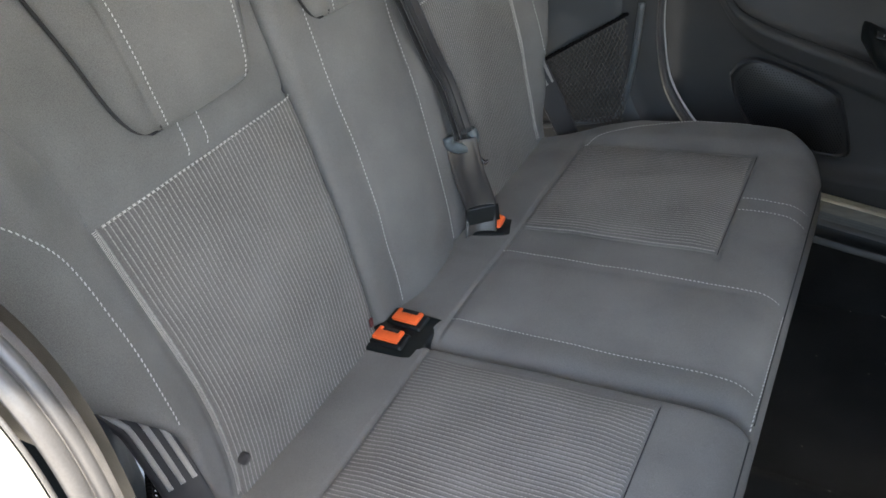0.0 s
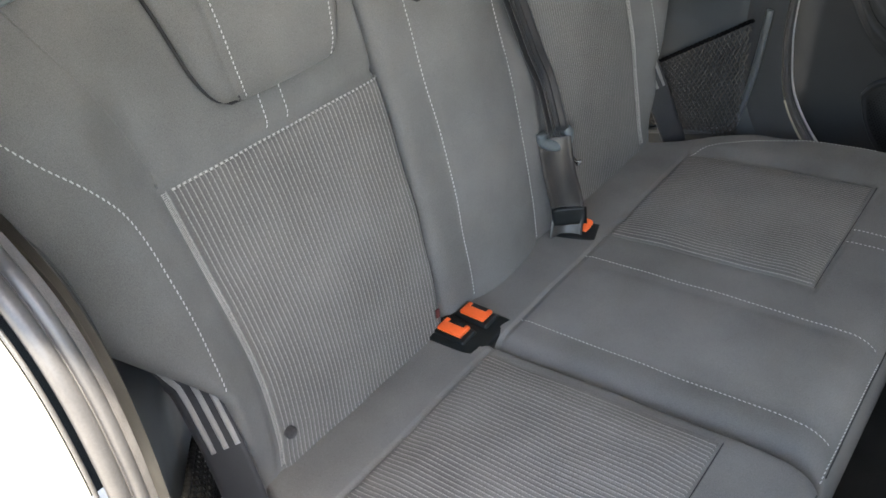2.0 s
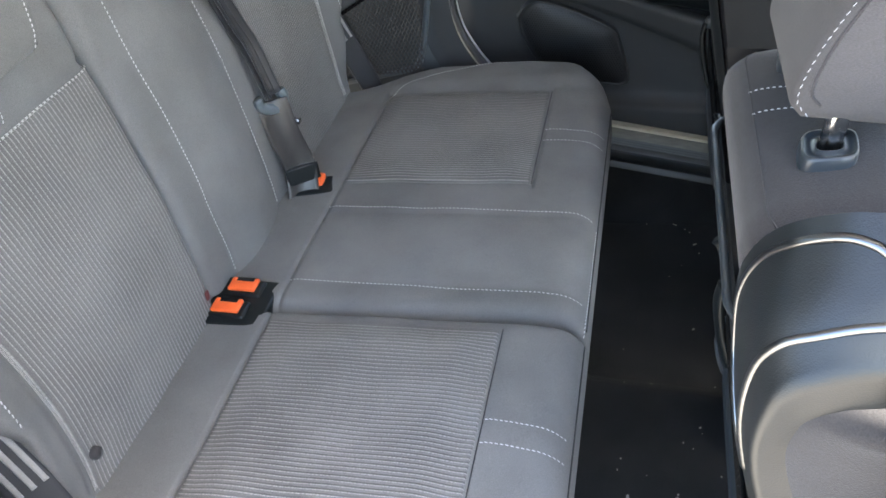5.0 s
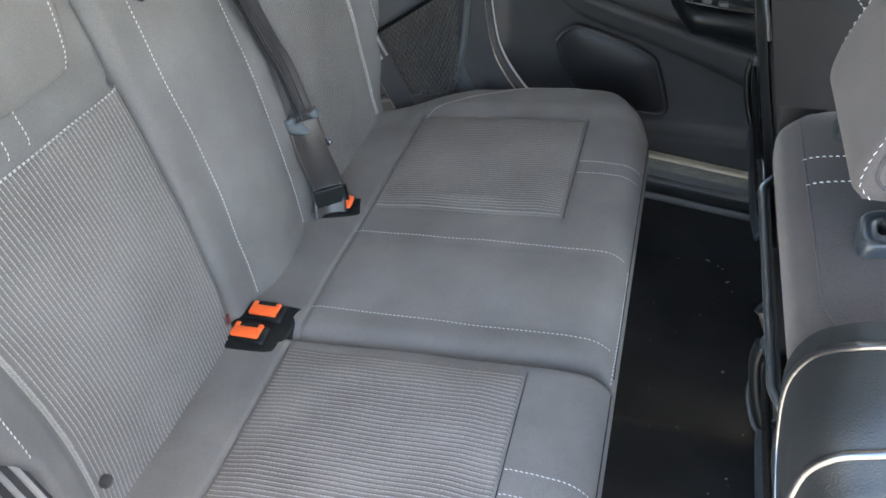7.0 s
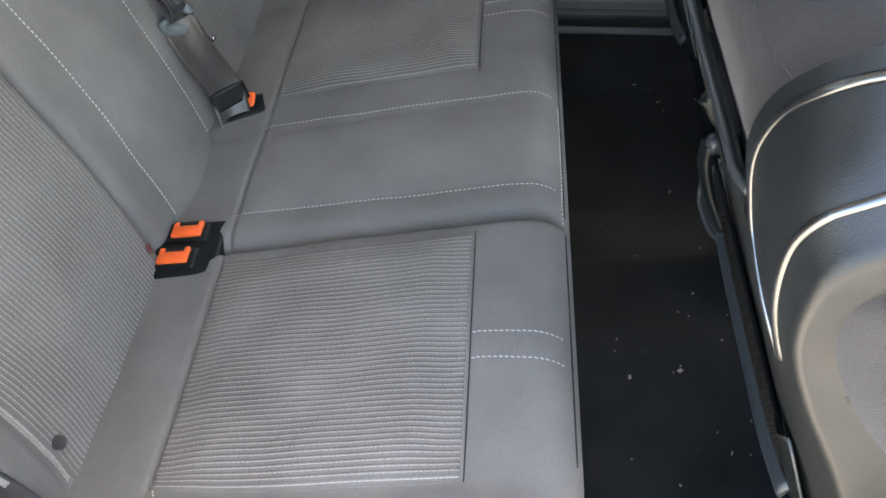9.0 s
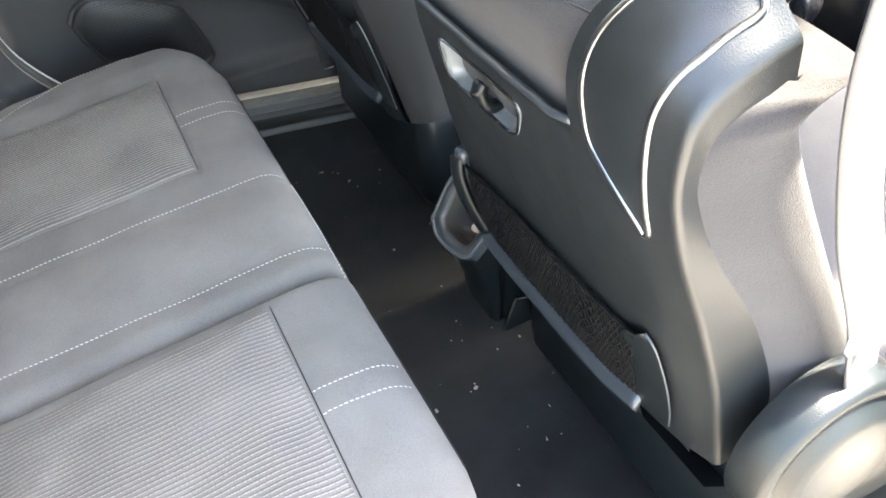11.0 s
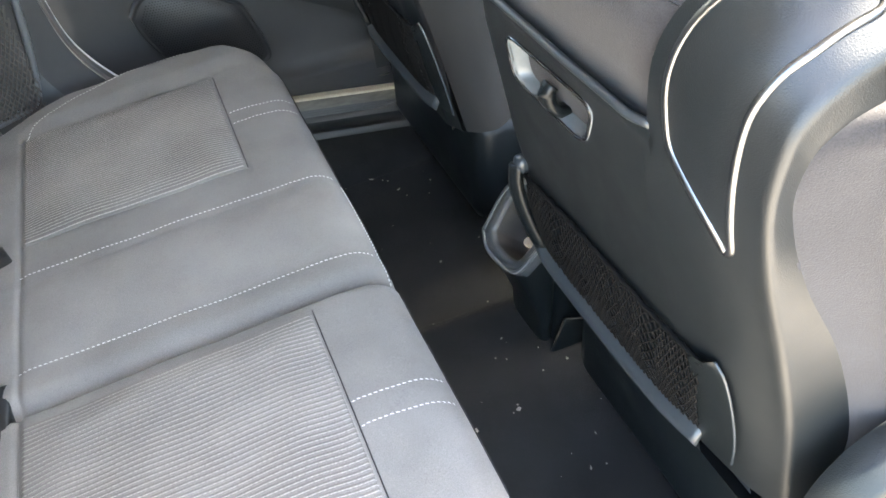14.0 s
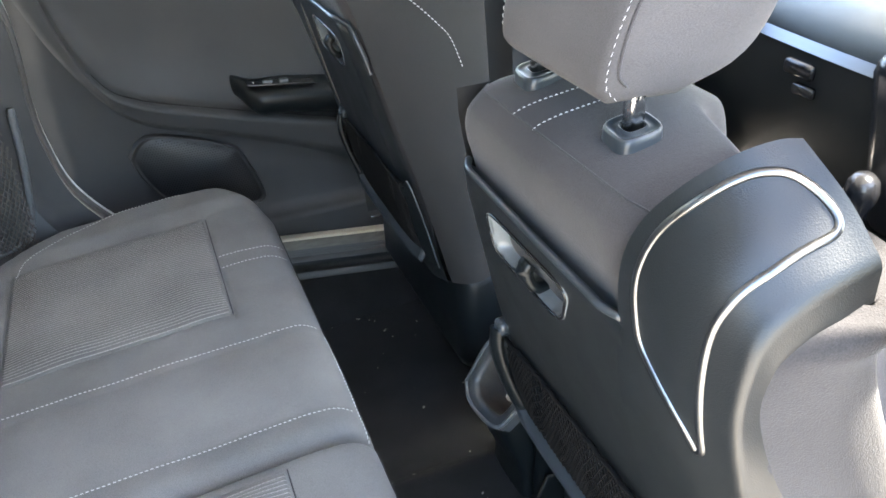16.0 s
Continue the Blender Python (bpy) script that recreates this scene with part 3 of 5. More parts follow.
for s, name in ((-1, "wall_near"), (1, "wall_far")):
    label = "pale painted car body side round the open rear door" if s < 0 else "pale painted car body side round the closed rear door"
    wall = tagged(new(name), label, "car body", "", "structure")
    bm = bmesh.new()
    # door shut flange, then the outer skin of the rear quarter and the sill
    e = [aperture(s, o, i, 14, 25) for o, i in ((0.035, 0.006), (0.045, 0.012), (0.055, 0.030), (0.085, 0.055), (0.098, 0.062))]
    band(bm, e)
    part("door_shut", bm, PAINT, wall, "pale painted door shut")
    rear = aperture(s, 0.045, 0.012, 2, 14)
    lip = [Vector((-0.0134 + (p.z - 0.66) * 0.715, s * 0.69, p.z)) for p in rear]
    mid = [a.lerp(c, 0.45) + Vector((0, -s * 0.004, 0)) for a, c in zip(rear, lip)]
    part("rear_shut", band(bmesh.new(), [rear, mid, lip]), PAINT, wall, "pale painted rear door shut")
    bm = sheet(lambda i, k: (lip[i].x - 0.85 * k, lip[i].y - s * (-0.012 * math.sin(min(1, k * 6) * math.pi) + 0.16 * k), lip[i].z), range(len(lip)), [0, 0.01, 0.03, 0.06, 0.1, 0.15, 0.2, 0.4, 0.7, 1])
    low = aperture(s, 0.098, 0.062, 14, 21)
    sheet(lambda i, k: (low[i].x, low[i].y, lerp(low[i].z, min(low[i].z, -0.16), k)), range(len(low)), spaced(0, 1, 4), bm)
    part("outer_skin", bm, PAINT, wall)
    strip = thing("edge_trim", "grey moulded trim strip with a dark gasket along the body edge", "trim strip", "body edge trims")
    prof = [(-0.0135, -0.004), (-0.0135, 0.003), (-0.010, 0.0065), (0.0, 0.0085), (0.009, 0.0065), (0.0125, 0.002), (0.0125, -0.004)]
    part("strip", sweep([p + Vector((-0.010, s * 0.001, 0)) for p in lip], [(-s * a, b) for a, b in prof], (0, s, 0)), EDGE_TRIM, strip)
    part("gasket", sweep([p + Vector((-0.032, s * 0.001, 0)) for p in lip], [(-0.006, -0.004), (-0.006, 0.002), (0, 0.0035), (0.006, 0.002), (0.006, -0.004)], (0, s, 0)), RUBBER_ROUGH, strip, "dark ribbed gasket")
    seal = thing("door_seal", "black rubber seal round the car door opening", "door seal", "door seals")
    part("bulb", sweep(aperture(s, 0.030, 0.004), ring(0.0075, 10), (0, s, 0)), RUBBER, seal)
    part("lip", sweep(aperture(s, 0.018, 0.0), ring(0.0055, 8), (0, s, 0)), RUBBER, seal)
    part("base", band(bmesh.new(), [aperture(s, 0.006, 0.002), aperture(s, 0.012, -0.001), aperture(s, 0.024, 0.0), aperture(s, 0.036, 0.008)]), RUBBER_ROUGH, seal)
    if s > 0:
        part("bright_edge", sweep(aperture(s, 0.044, 0.0, 3, 20), ring(0.0024, 8), (0, s, 0)), SMOOTH_PALE, seal, "thin pale edge strip")
    else:
        part("bright_edge", sweep(aperture(s, 0.043, 0.009, 3, 20), ring(0.0018, 6), (0, s, 0)), RUBBER, seal)

# pillar trims beside the seat, with net pockets
def arch_y(s, x):
    """The wheel arch trim beside the seat."""
    return 0.512 + (x + 0.05) * 0.733 if s < 0 else 0.60 + 0.15 * (x - 0.1)


for s in (-1, 1):
    trim = thing("side_trim", "dark plastic wheel arch trim with a net pocket beside the rear seat", "trim panel", "side trims")
    edge = [aperture(s, -0.002, 0.002, 2, 17), aperture(s, -0.006, 0.012, 2, 17), aperture(s, -0.008, 0.040, 2, 17), aperture(s, -0.012, 0.056, 2, 17), aperture(s, -0.022, 0.062, 2, 17)]
    part("pillar_trim", band(bmesh.new(), edge), PLASTIC_SOFT, trim, "smooth dark grey pillar trim")
    inner = aperture(s, -0.022, 0.062, 2, 17)

    def arch(i, k):
        p = inner[i]
        x = lerp(p.x, min(-0.10, p.x - 0.02), k)
        y = min(abs(p.y) - 0.004 * min(1, k * 20), lerp(arch_y(s, x) + 0.012, 0.640, step(0.50, 0.62, p.z)))
        return (x, s * y, p.z - 0.01 * k)

    part("panel", sheet(arch, range(len(inner)), [0, 0.03, 0.06] + spaced(0.1, 1, 14)), ARCH, trim, "smooth slate arch panel")
    # net pocket: top cord, netting and rim
    def top_z(x):
        return linear(x, [(-0.10, 0.385), (-0.03, 0.425), (0.04, 0.458), (0.113, 0.500)] if s < 0 else [(-0.10, 0.395), (-0.02, 0.447), (0.147, 0.552)])

    def pocket(x, z, out=0.0):
        return Vector((x + out * 0.6, s * (arch_y(s, x) - out), z))

    x0, x1, z0 = -0.10, 0.113 if s < 0 else 0.122, 0.315 if s < 0 else 0.305
    bm = bmesh.new()
    for i in range(-9, 36):
        for lean in (1, -1):
            path = []
            for j in range(25):
                v = j / 24
                x = lerp(x0, x1, (i + 0.5) / 27) + lean * 0.055 * (2 * v - 1)
                if x0 <= x <= x1:
                    path.append(pocket(x, lerp(z0, top_z(x), v), 0.002 + 0.010 * math.sin(math.pi * v) ** 0.7 + 0.0012 * lean * math.cos(j * 2.6)))
            if len(path) > 2:
                sweep(path, [(-0.0014, -0.0008), (0.0014, -0.0008), (0.0014, 0.0008), (-0.0014, 0.0008)], (0.6, -s, 0), bm, caps=False)
    # Same netting both sides; the far one is coloured as lit.
    part("net", bm, LIT_NET if s > 0 else NET, trim, "black elastic netting")
    xs = spaced(x0, x1, 150)
    part("net_cord", sweep([pocket(x, top_z(x) + 0.0012 * math.sin(i * 1.3), 0.003) for i, x in enumerate(xs)], ring(0.0036, 6), (0.6, -s, 0)), NET, trim, "gathered elastic cord")
    if s > 0:
        rim = smooth_path([pocket(0.147, 0.555), pocket(0.142, 0.49), pocket(0.134, 0.42), pocket(0.121, 0.35), pocket(0.112, 0.328), pocket(0.09, 0.316), pocket(0.02, 0.301), pocket(-0.10, 0.28)], 6)
    else:
        rim = smooth_path([pocket(x1 + 0.004, 0.508), pocket(x1 + 0.004, 0.44), pocket(x1 + 0.003, 0.37), pocket(x1, 0.335), pocket(x1 - 0.018, 0.317), pocket(x1 - 0.05, 0.312), pocket(0.0, 0.310), pocket(x0, 0.305)], 6)
    part("net_rim", sweep(rim, ring(0.0062, 8), (0, 0, 1)), SMOOTH_GREY, trim, "raised slate plastic pocket rim")

# other sides that close the cabin
wall_back = tagged(new("wall_back"), "dark load space and tailgate behind the rear seats", "car body", "", "structure")
def gate(y, k):
    return (-0.95 + 0.25 * k, y, lerp(0.0, 1.22, k))


part("tailgate", sheet(gate, spaced(-0.6, 0.6, 6), [0, 0.3, 0.62, 0.84]), PLASTIC, wall_back)
for y0, y1 in ((-0.6, -0.55), (0.55, 0.6)):
    part("tailgate_side", sheet(gate, [y0, y1], [0.84, 0.92, 1.0]), PLASTIC, wall_back)
part("rear_window", sheet(gate, spaced(-0.55, 0.55, 6), [0.84, 0.92, 1.0]), GLASS, wall_back, "clear rear window glass").visible_shadow = False
part("load_floor", sheet(lambda x, y: (x, y, 0.28), [-0.95, -0.2], [-0.62, 0.62]), CARPET, wall_back)
part("parcel_shelf", box((0.55, 1.14, 0.02), (-0.52, 0, 0.80), 0.006), PLASTIC, wall_back, "black parcel shelf")
wall_front = tagged(new("wall_front"), "dark bulkhead below the windscreen", "car body", "", "structure")
part("bulkhead", sheet(lambda y, z: (1.95, y, z), [-0.7, 0.7], [0.0, 0.62]), PLASTIC, wall_front)


# ---- rear headrests ----
def headrest(yc, wide, label, dz=0.0):
    """A wedge-shaped pad sunk over the backrest: slices from its lower edge to its top."""
    t = thing("headrest", label, "headrest", "rear headrests")
    def front(z):
        return -0.19 * (z - 0.348) + linear(z, [(0.733, 0.006), (0.737, 0.015), (0.745, 0.023), (0.76, 0.028), (0.80, 0.032), (0.85, 0.034), (0.88, 0.033), (0.905, 0.029), (0.925, 0.021), (0.942, 0.007), (0.953, -0.010), (0.960, -0.030), (0.962, -0.045)])

    cf = curve((0.733, 0.058), (0.740, 0.069), (0.752, 0.0745), (0.783, 0.079), (0.83, 0.083), (0.886, 0.091), (0.923, 0.108), (0.945, 0.119), (0.956, 0.119), (0.962, 0.112))
    cb = curve((0.733, 0.066), (0.740, 0.078), (0.752, 0.089), (0.778, 0.100), (0.833, 0.113), (0.887, 0.128), (0.928, 0.140), (0.945, 0.137), (0.956, 0.126), (0.962, 0.112))

    def half_f(z):
        return wide * cf(z)

    def half_b(z):
        return wide * cb(z)

    def outline(z, grow=1.0):
        wf, wb, xf = half_f(z), half_b(z), front(z)
        xs = min(-0.19 * (z - 0.348) + 0.002, xf - 0.012)
        xb = -0.150
        r = 0.007
        half = [(xf + 0.003 * (1 - (v / 0.85) ** 2), wf * v) for v in spaced(0, 0.86, 7)]
        half += [(xf - r + r * math.sin(a), wf - 0.002 - 0.006 * (1 - math.cos(a))) for a in [math.pi / 2 * k for k in (0.86, 0.7, 0.5, 0.3, 0.1)]]
        half += [(lerp(xf - r, xs, k), lerp(wf, wb, k) + 0.004 * math.sin(math.pi * k)) for k in (0.15, 0.35, 0.55, 0.75, 0.92)]
        half += [(xs - 0.006, wb - 0.004), (xs - 0.014, wb - 0.012), (min(xb, xs - 0.02), wb * 0.88), (min(xb, xs - 0.02) - 0.004, wb * 0.5)]
        full = half + [(x, -y) for x, y in half[:0:-1]]
        cx = (xf + xb) / 2
        lean = 0.14 * step(0.90, 0.95, z)
        return [Vector((cx + (x - cx) * grow, yc + y * grow, z + dz - lean * max(0.0, -0.085 - x))) for x, y in full]

    zs = [0.733, 0.735, 0.738, 0.743, 0.75, 0.76, 0.775] + spaced(0.79, 0.90, 12) + spaced(0.908, 0.946, 14)
    rows = [outline(0.733, 0.6)] + [outline(z) for z in zs] + [[p + Vector((0, 0, up)) for p in outline(0.946, g)] for g, up in ((0.996, 0.004), (0.982, 0.008), (0.958, 0.0115), (0.925, 0.014), (0.87, 0.016), (0.76, 0.0172), (0.5, 0.018), (0.1, 0.0182))]
    part("pad", sheet(lambda i, k: rows[i][k], range(len(rows)), range(len(rows[0])), close_v=True), FABRIC, t)
    for sd in (-1, 1):
        line = []
        for z in spaced(0.745, 0.9475, 46):
            wf = half_f(z)
            line.append(Vector((front(z) + 0.0005, yc + sd * (wf - 0.0125), z + dz)))
        part("stitching", stitches(line, 0.0006, 0.0015, 0.0036, 0.0052, (1, 0, 0.3)), THREAD, t, "white stitching")
        welt = [Vector((front(z) - 0.0025, yc + sd * (half_f(z) - 0.0065), z + dz)) for z in spaced(0.74, 0.932, 40)]
        part("seam", sweep(welt, ring(0.0017, 6), (1, sd, 0)), WELT, t, "dark piped seam")
    # Dark cord laid along the contact line as painted crease shade.
    base = [(-half_b(z), z) for z in spaced(0.90, 0.742, 26)] + [(half_b(0.735) * u, 0.7345 - 0.002 * (1 - u * u)) for u in spaced(-0.95, 0.95, 12)] + [(half_b(z), z) for z in spaced(0.742, 0.90, 26)]
    part("base_shade", sweep([Vector((-0.19 * (z - 0.348) + 0.0035, yc + y, z + dz)) for y, z in base], ring(0.0019, 8), (1, 0, 0.2)), WELT, t, "dark cord painting the shaded crease round the headrest")
    for sd in (-1, 1):
        part("post", tube([(-0.12, yc + sd * 0.055, 0.78), (-0.12, yc + sd * 0.055, 0.62)], 0.006, 10), CHROME, t)
    return t


headrest(-0.281, 1.0, "dark grey fabric headrest lowered onto the single backrest")
headrest(0.003, 0.86, "narrow dark grey fabric headrest lowered over the middle panel", 0.012)
headrest(0.298, 1.0, "dark grey fabric headrest lowered onto the wide backrest", 0.012)

# release handle on the shoulder of the near backrest
handle = thing("release_handle", "slate plastic backrest release handle with an orange lever", "handle")
OUTER = [(-0.486, 0.894), (-0.494, 0.906), (-0.510, 0.918), (-0.535, 0.923), (-0.565, 0.922), (-0.586, 0.914), (-0.594, 0.903), (-0.586, 0.893), (-0.560, 0.887), (-0.525, 0.884), (-0.500, 0.887)]
INNER = [(-0.508, 0.899), (-0.511, 0.904), (-0.520, 0.909), (-0.538, 0.9115), (-0.560, 0.911), (-0.572, 0.908), (-0.576, 0.902), (-0.571, 0.897), (-0.555, 0.894), (-0.530, 0.8925), (-0.514, 0.894)]
ho, hi_ = (smooth_path([(0, y, z) for y, z in ring_ + ring_[:1]], 4)[:-1] for ring_ in (OUTER, INNER))


def on_handle(k, r, out):
    p = ho[k].lerp(hi_[k], r)
    return (-0.19 * (p.z - 0.348) + 0.012 - 0.35 * max(0.0, p.z - 0.905) + out, p.y, p.z)


loop_ = range(len(ho))
part("bezel", sheet(lambda k, r: on_handle(k, *r), loop_, [(-0.1, -0.03), (-0.06, 0.0), (0.06, 0.006), (0.3, 0.008), (0.7, 0.005), (0.95, 0.0), (1.0, -0.006), (1.0, -0.018)], close_u=True), SMOOTH_BLUE, handle, "slate plastic bezel")
part("well", sheet(lambda k, r: on_handle(k, r, -0.004), loop_, [0.98, 1.5, 2.0], close_u=True), HOLE, handle)
part("lever", sheet(lambda k, r: (-0.19 * (lerp(0.9055, 0.9125, r) - 0.348) + 0.0125 - 0.003 * (1 - r) ** 2, lerp(-0.572, -0.511, k), lerp(0.9050, 0.912, r) - 0.003 * (2 * k - 1) ** 4), spaced(0, 1, 14), spaced(0, 1, 5)), ORANGE, handle, "orange lever")


# ---- front seats ----
def fs_x(z):
    return 0.616 - 0.25 * (z - 0.68)


def inner_y(z):
    return linear(z, [(0.25, -0.150), (0.45, -0.143), (0.59, -0.158), (0.68, -0.168), (0.735, -0.177), (0.77, -0.193), (0.796, -0.228)])


# the shoulder shell's inner edge, middle, outer rim and edge against the side cloth, from its foot to its front tip
SHELL = [
    ((0.695, -0.448, 0.330), (0.702, -0.510, 0.330), (0.713, -0.552, 0.330), (0.752, -0.556, 0.338)),
    ((0.668, -0.448, 0.440), (0.673, -0.510, 0.440), (0.694, -0.555, 0.435), (0.750, -0.562, 0.430)),
    ((0.640, -0.446, 0.550), (0.644, -0.512, 0.550), (0.660, -0.557, 0.545), (0.712, -0.562, 0.535)),
    ((0.619, -0.446, 0.630), (0.621, -0.514, 0.630), (0.629, -0.560, 0.630), (0.662, -0.559, 0.620)),
    ((0.611, -0.450, 0.690), (0.608, -0.515, 0.690), (0.613, -0.564, 0.690), (0.637, -0.558, 0.682)),
    ((0.606, -0.456, 0.735), (0.605, -0.515, 0.735), (0.614, -0.566, 0.733), (0.638, -0.561, 0.714)),
    ((0.611, -0.466, 0.768), (0.612, -0.525, 0.767), (0.623, -0.566, 0.751), (0.647, -0.565, 0.730)),
    ((0.620, -0.488, 0.799), (0.628, -0.533, 0.784), (0.638, -0.566, 0.761), (0.656, -0.567, 0.739)),
    ((0.639, -0.503, 0.819), (0.649, -0.536, 0.796), (0.652, -0.567, 0.769), (0.665, -0.568, 0.744)),
    ((0.659, -0.510, 0.826), (0.667, -0.541, 0.802), (0.667, -0.570, 0.776), (0.675, -0.568, 0.748)),
    ((0.670, -0.516, 0.827), (0.676, -0.546, 0.805), (0.678, -0.573, 0.781), (0.685, -0.568, 0.753)),
]
SHELL_L, SHELL_M, SHELL_E, SHELL_R = (smooth_path([row[k] for row in SHELL], 6) for k in range(4))


def shell_at(u, v):
    """The shoulder shell: u from 0 at the bottom to 10 at its front tip, v from 0 at the inner edge to 1 at the side edge."""
    i = max(0.0, min(59.99, u * 6))
    i0, t = int(i), i - int(i)
    a, m, e, b = (c[i0].lerp(c[i0 + 1], t) for c in (SHELL_L, SHELL_M, SHELL_E, SHELL_R))
    c0, c1 = e.lerp(m, 0.007 / max(0.008, (e - m).length)), e.lerp(b, 0.006 / max(0.007, (e - b).length))
    if v > 0.68:
        # a tight round at the rim, then the side strip
        w = (v - 0.68) / 0.14
        if w < 1:
            return (1 - w) ** 2 * c0 + 2 * w * (1 - w) * e + w * w * c1
        return c1.lerp(b, (v - 0.82) / 0.18)
    w = v / 0.34
    A, B, C, D = (2 * a - m, a, m, c0) if w < 1 else (a, m, c0, 2 * c0 - m)
    w -= 0 if w < 1 else 1
    return 0.5 * (2 * B + (C - A) * w + (2 * A - 5 * B + 4 * C - D) * w * w + (3 * B - A - 3 * C + D) * w ** 3)


def recess_at(y, z):
    """Place in the slanted hook recess: across and up, both -1 to 1 inside it."""
    v = (z - 0.640) / 0.0245
    left, right = lerp(-0.350, -0.377, (v + 1) / 2), lerp(-0.231, -0.239, (v + 1) / 2)
    return (y - (left + right) / 2) / ((right - left) / 2), v


def recess_yz(u, v):
    left, right = lerp(-0.350, -0.377, (v + 1) / 2), lerp(-0.231, -0.239, (v + 1) / 2)
    return (left + right) / 2 + u * (right - left) / 2, 0.640 + 0.0245 * v


def in_recess(y, z):
    u, v = recess_at(y, z)
    return abs(u) ** 7 + abs(v) ** 5


def panel_inner(z):
    """The back panel's edge towards the middle of the car."""
    return linear(z, [(0.28, -0.140), (0.45, -0.140), (0.50, -0.147), (0.59, -0.159), (0.66, -0.168), (0.685, -0.180), (0.694, -0.195), (0.699, -0.22)])


def panel_x(y, z):
    e = min(-0.15, panel_inner(min(z, 0.69)))
    return fs_x(z) - 0.006 + 0.012 * step(e - 0.035, e + 0.004, y) ** 2


def panel_top(y):
    return linear(-y, [(0.140, 0.690), (0.195, 0.697), (0.21, 0.699), (0.35, 0.693), (0.46, 0.692)])


def front_seat(flip=False):
    def fy(y):
        return -0.608 - y if flip else y

    t = thing("front_seat", "dark fabric front seat with black plastic back and net pocket", "car seat", "front seats")
    # upholstered upper back, rolling over to the top
    prof = smooth_path([(fs_x(0.28) + 0.012, 0, 0.28), (fs_x(0.5) + 0.008, 0, 0.50), (fs_x(0.68) + 0.006, 0, 0.68), (0.610, 0, 0.720), (0.607, 0, 0.745), (0.611, 0, 0.758), (0.622, 0, 0.769), (0.648, 0, 0.778), (0.70, 0, 0.786), (0.755, 0, 0.778), (0.78, 0, 0.74), (0.79, 0, 0.60), (0.815, 0, 0.42)], 6)
    mid = Vector((0.705, 0, 0.6))

    def f(i, v):
        p = prof[i]
        yi, yo = inner_y(min(p.z, 0.796)) - 0.006, -0.505
        if p.x > 0.715:
            yi = -0.185
        y = lerp(yi, yo, v)
        q = p.copy()
        d = (y - yi) / -0.03
        if d < 1:
            e = 1 - d
            q = q.lerp(Vector((mid.x, 0, min(p.z, 0.765))), 0.45 * e ** 2.5)
        if y < -0.44:
            q.z -= 0.03 * ((-y - 0.44) / 0.065) ** 1.3 * step(0.735, 0.785, p.z) * step(0.735, 0.675, p.x)
            if p.x < 0.695:
                q.x += 0.030 * (-y - 0.44) / 0.065 * step(0.705, 0.635, p.x)
        # the front edge falls back towards the shell
        lim = 0.722 - 0.38 * max(0.0, -y - 0.36)
        if y < -0.33 and i > 36 and q.x > lim:
            q.x = lerp(q.x, lim + 0.15 * (q.x - lim), step(-0.33, -0.38, y) * step(0.50, 0.70, p.z))
        return Vector((q.x, y, q.z))

    vs = [0, 0.01, 0.025, 0.045, 0.07, 0.1] + spaced(0.14, 1, 24)
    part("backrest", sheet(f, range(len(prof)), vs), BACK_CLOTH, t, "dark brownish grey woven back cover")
    # side bolster facing the door
    def bolster(i, k):
        """Side bolster from the shell's edge forwards, rolling inwards at its front."""
        r = SHELL_R[i]
        x = lerp(r.x - 0.012, r.x + max(0.03, 0.670 + (0.741 - r.z) * 0.47 - r.x), min(1.0, k / 0.55)) + 0.012 * max(0.0, (k - 0.55) / 0.45)
        y = 0.006 - 0.026 * math.sin(min(1.0, k / 0.55) * math.pi / 2) ** 0.8 + 0.11 * max(0.0, (k - 0.55) / 0.45) ** 2
        return (x, r.y + y, r.z + 0.010 * k)

    # Both bolsters wear darkened copies of the back cloth in place of shade.
    part("side_bolster", sheet(bolster, range(len(SHELL_R)), spaced(0, 1, 24)), SIDE_SHADED, t, "grey woven side bolster")
    part("inner_bolster", sheet(lambda z, k: (lerp(fs_x(z) + 0.012, 0.80, k), inner_y(min(z, 0.80)) - 0.004 + 0.028 * (1 - 0.9 * step(0.69, 0.762, z)) * math.sin(math.pi * min(1.0, 0.1 + 0.9 * k)) ** 0.8, z), spaced(0.30, 0.762, 36), spaced(0, 1, 14)), INNER_SHADED, t, "dark grey inner bolster")
    def inner_side(x, z):
        k = max(0.0, (x - fs_x(z) - 0.03) / (0.77 - fs_x(z)))
        return Vector((x, inner_y(min(z, 0.80)) - 0.004 + 0.028 * (1 - 0.9 * step(0.69, 0.762, z)) * math.sin(math.pi * min(1.0, 0.1 + 0.9 * k)) ** 0.8, z))

    arc = smooth_path([(0.622, 0, 0.734), (0.646, 0, 0.738), (0.672, 0, 0.733), (0.692, 0, 0.719), (0.724, 0, 0.686), (0.740, 0, 0.665), (0.756, 0, 0.62)], 6)
    part("stitching", stitches([inner_side(p.x, p.z) for p in arc], 0.0009, 0.0011, normal=(0, 1, 0.1)), THREAD, t, "white stitching")
    # seam and stitching on the top
    for y in (-0.297, -0.328):
        row = []
        for i in range(35, 48):
            yy = y + 0.004 * (i - 35) / 12
            row.append(f(i, (yy - inner_y(0.785) + 0.006) / (-0.505 - inner_y(0.785) + 0.006)))
        part("stitching", stitches(row, 0.0005, 0.00055, 0.0031, 0.0044, (-0.2, 0, 1)), THREAD, t, "white stitching")
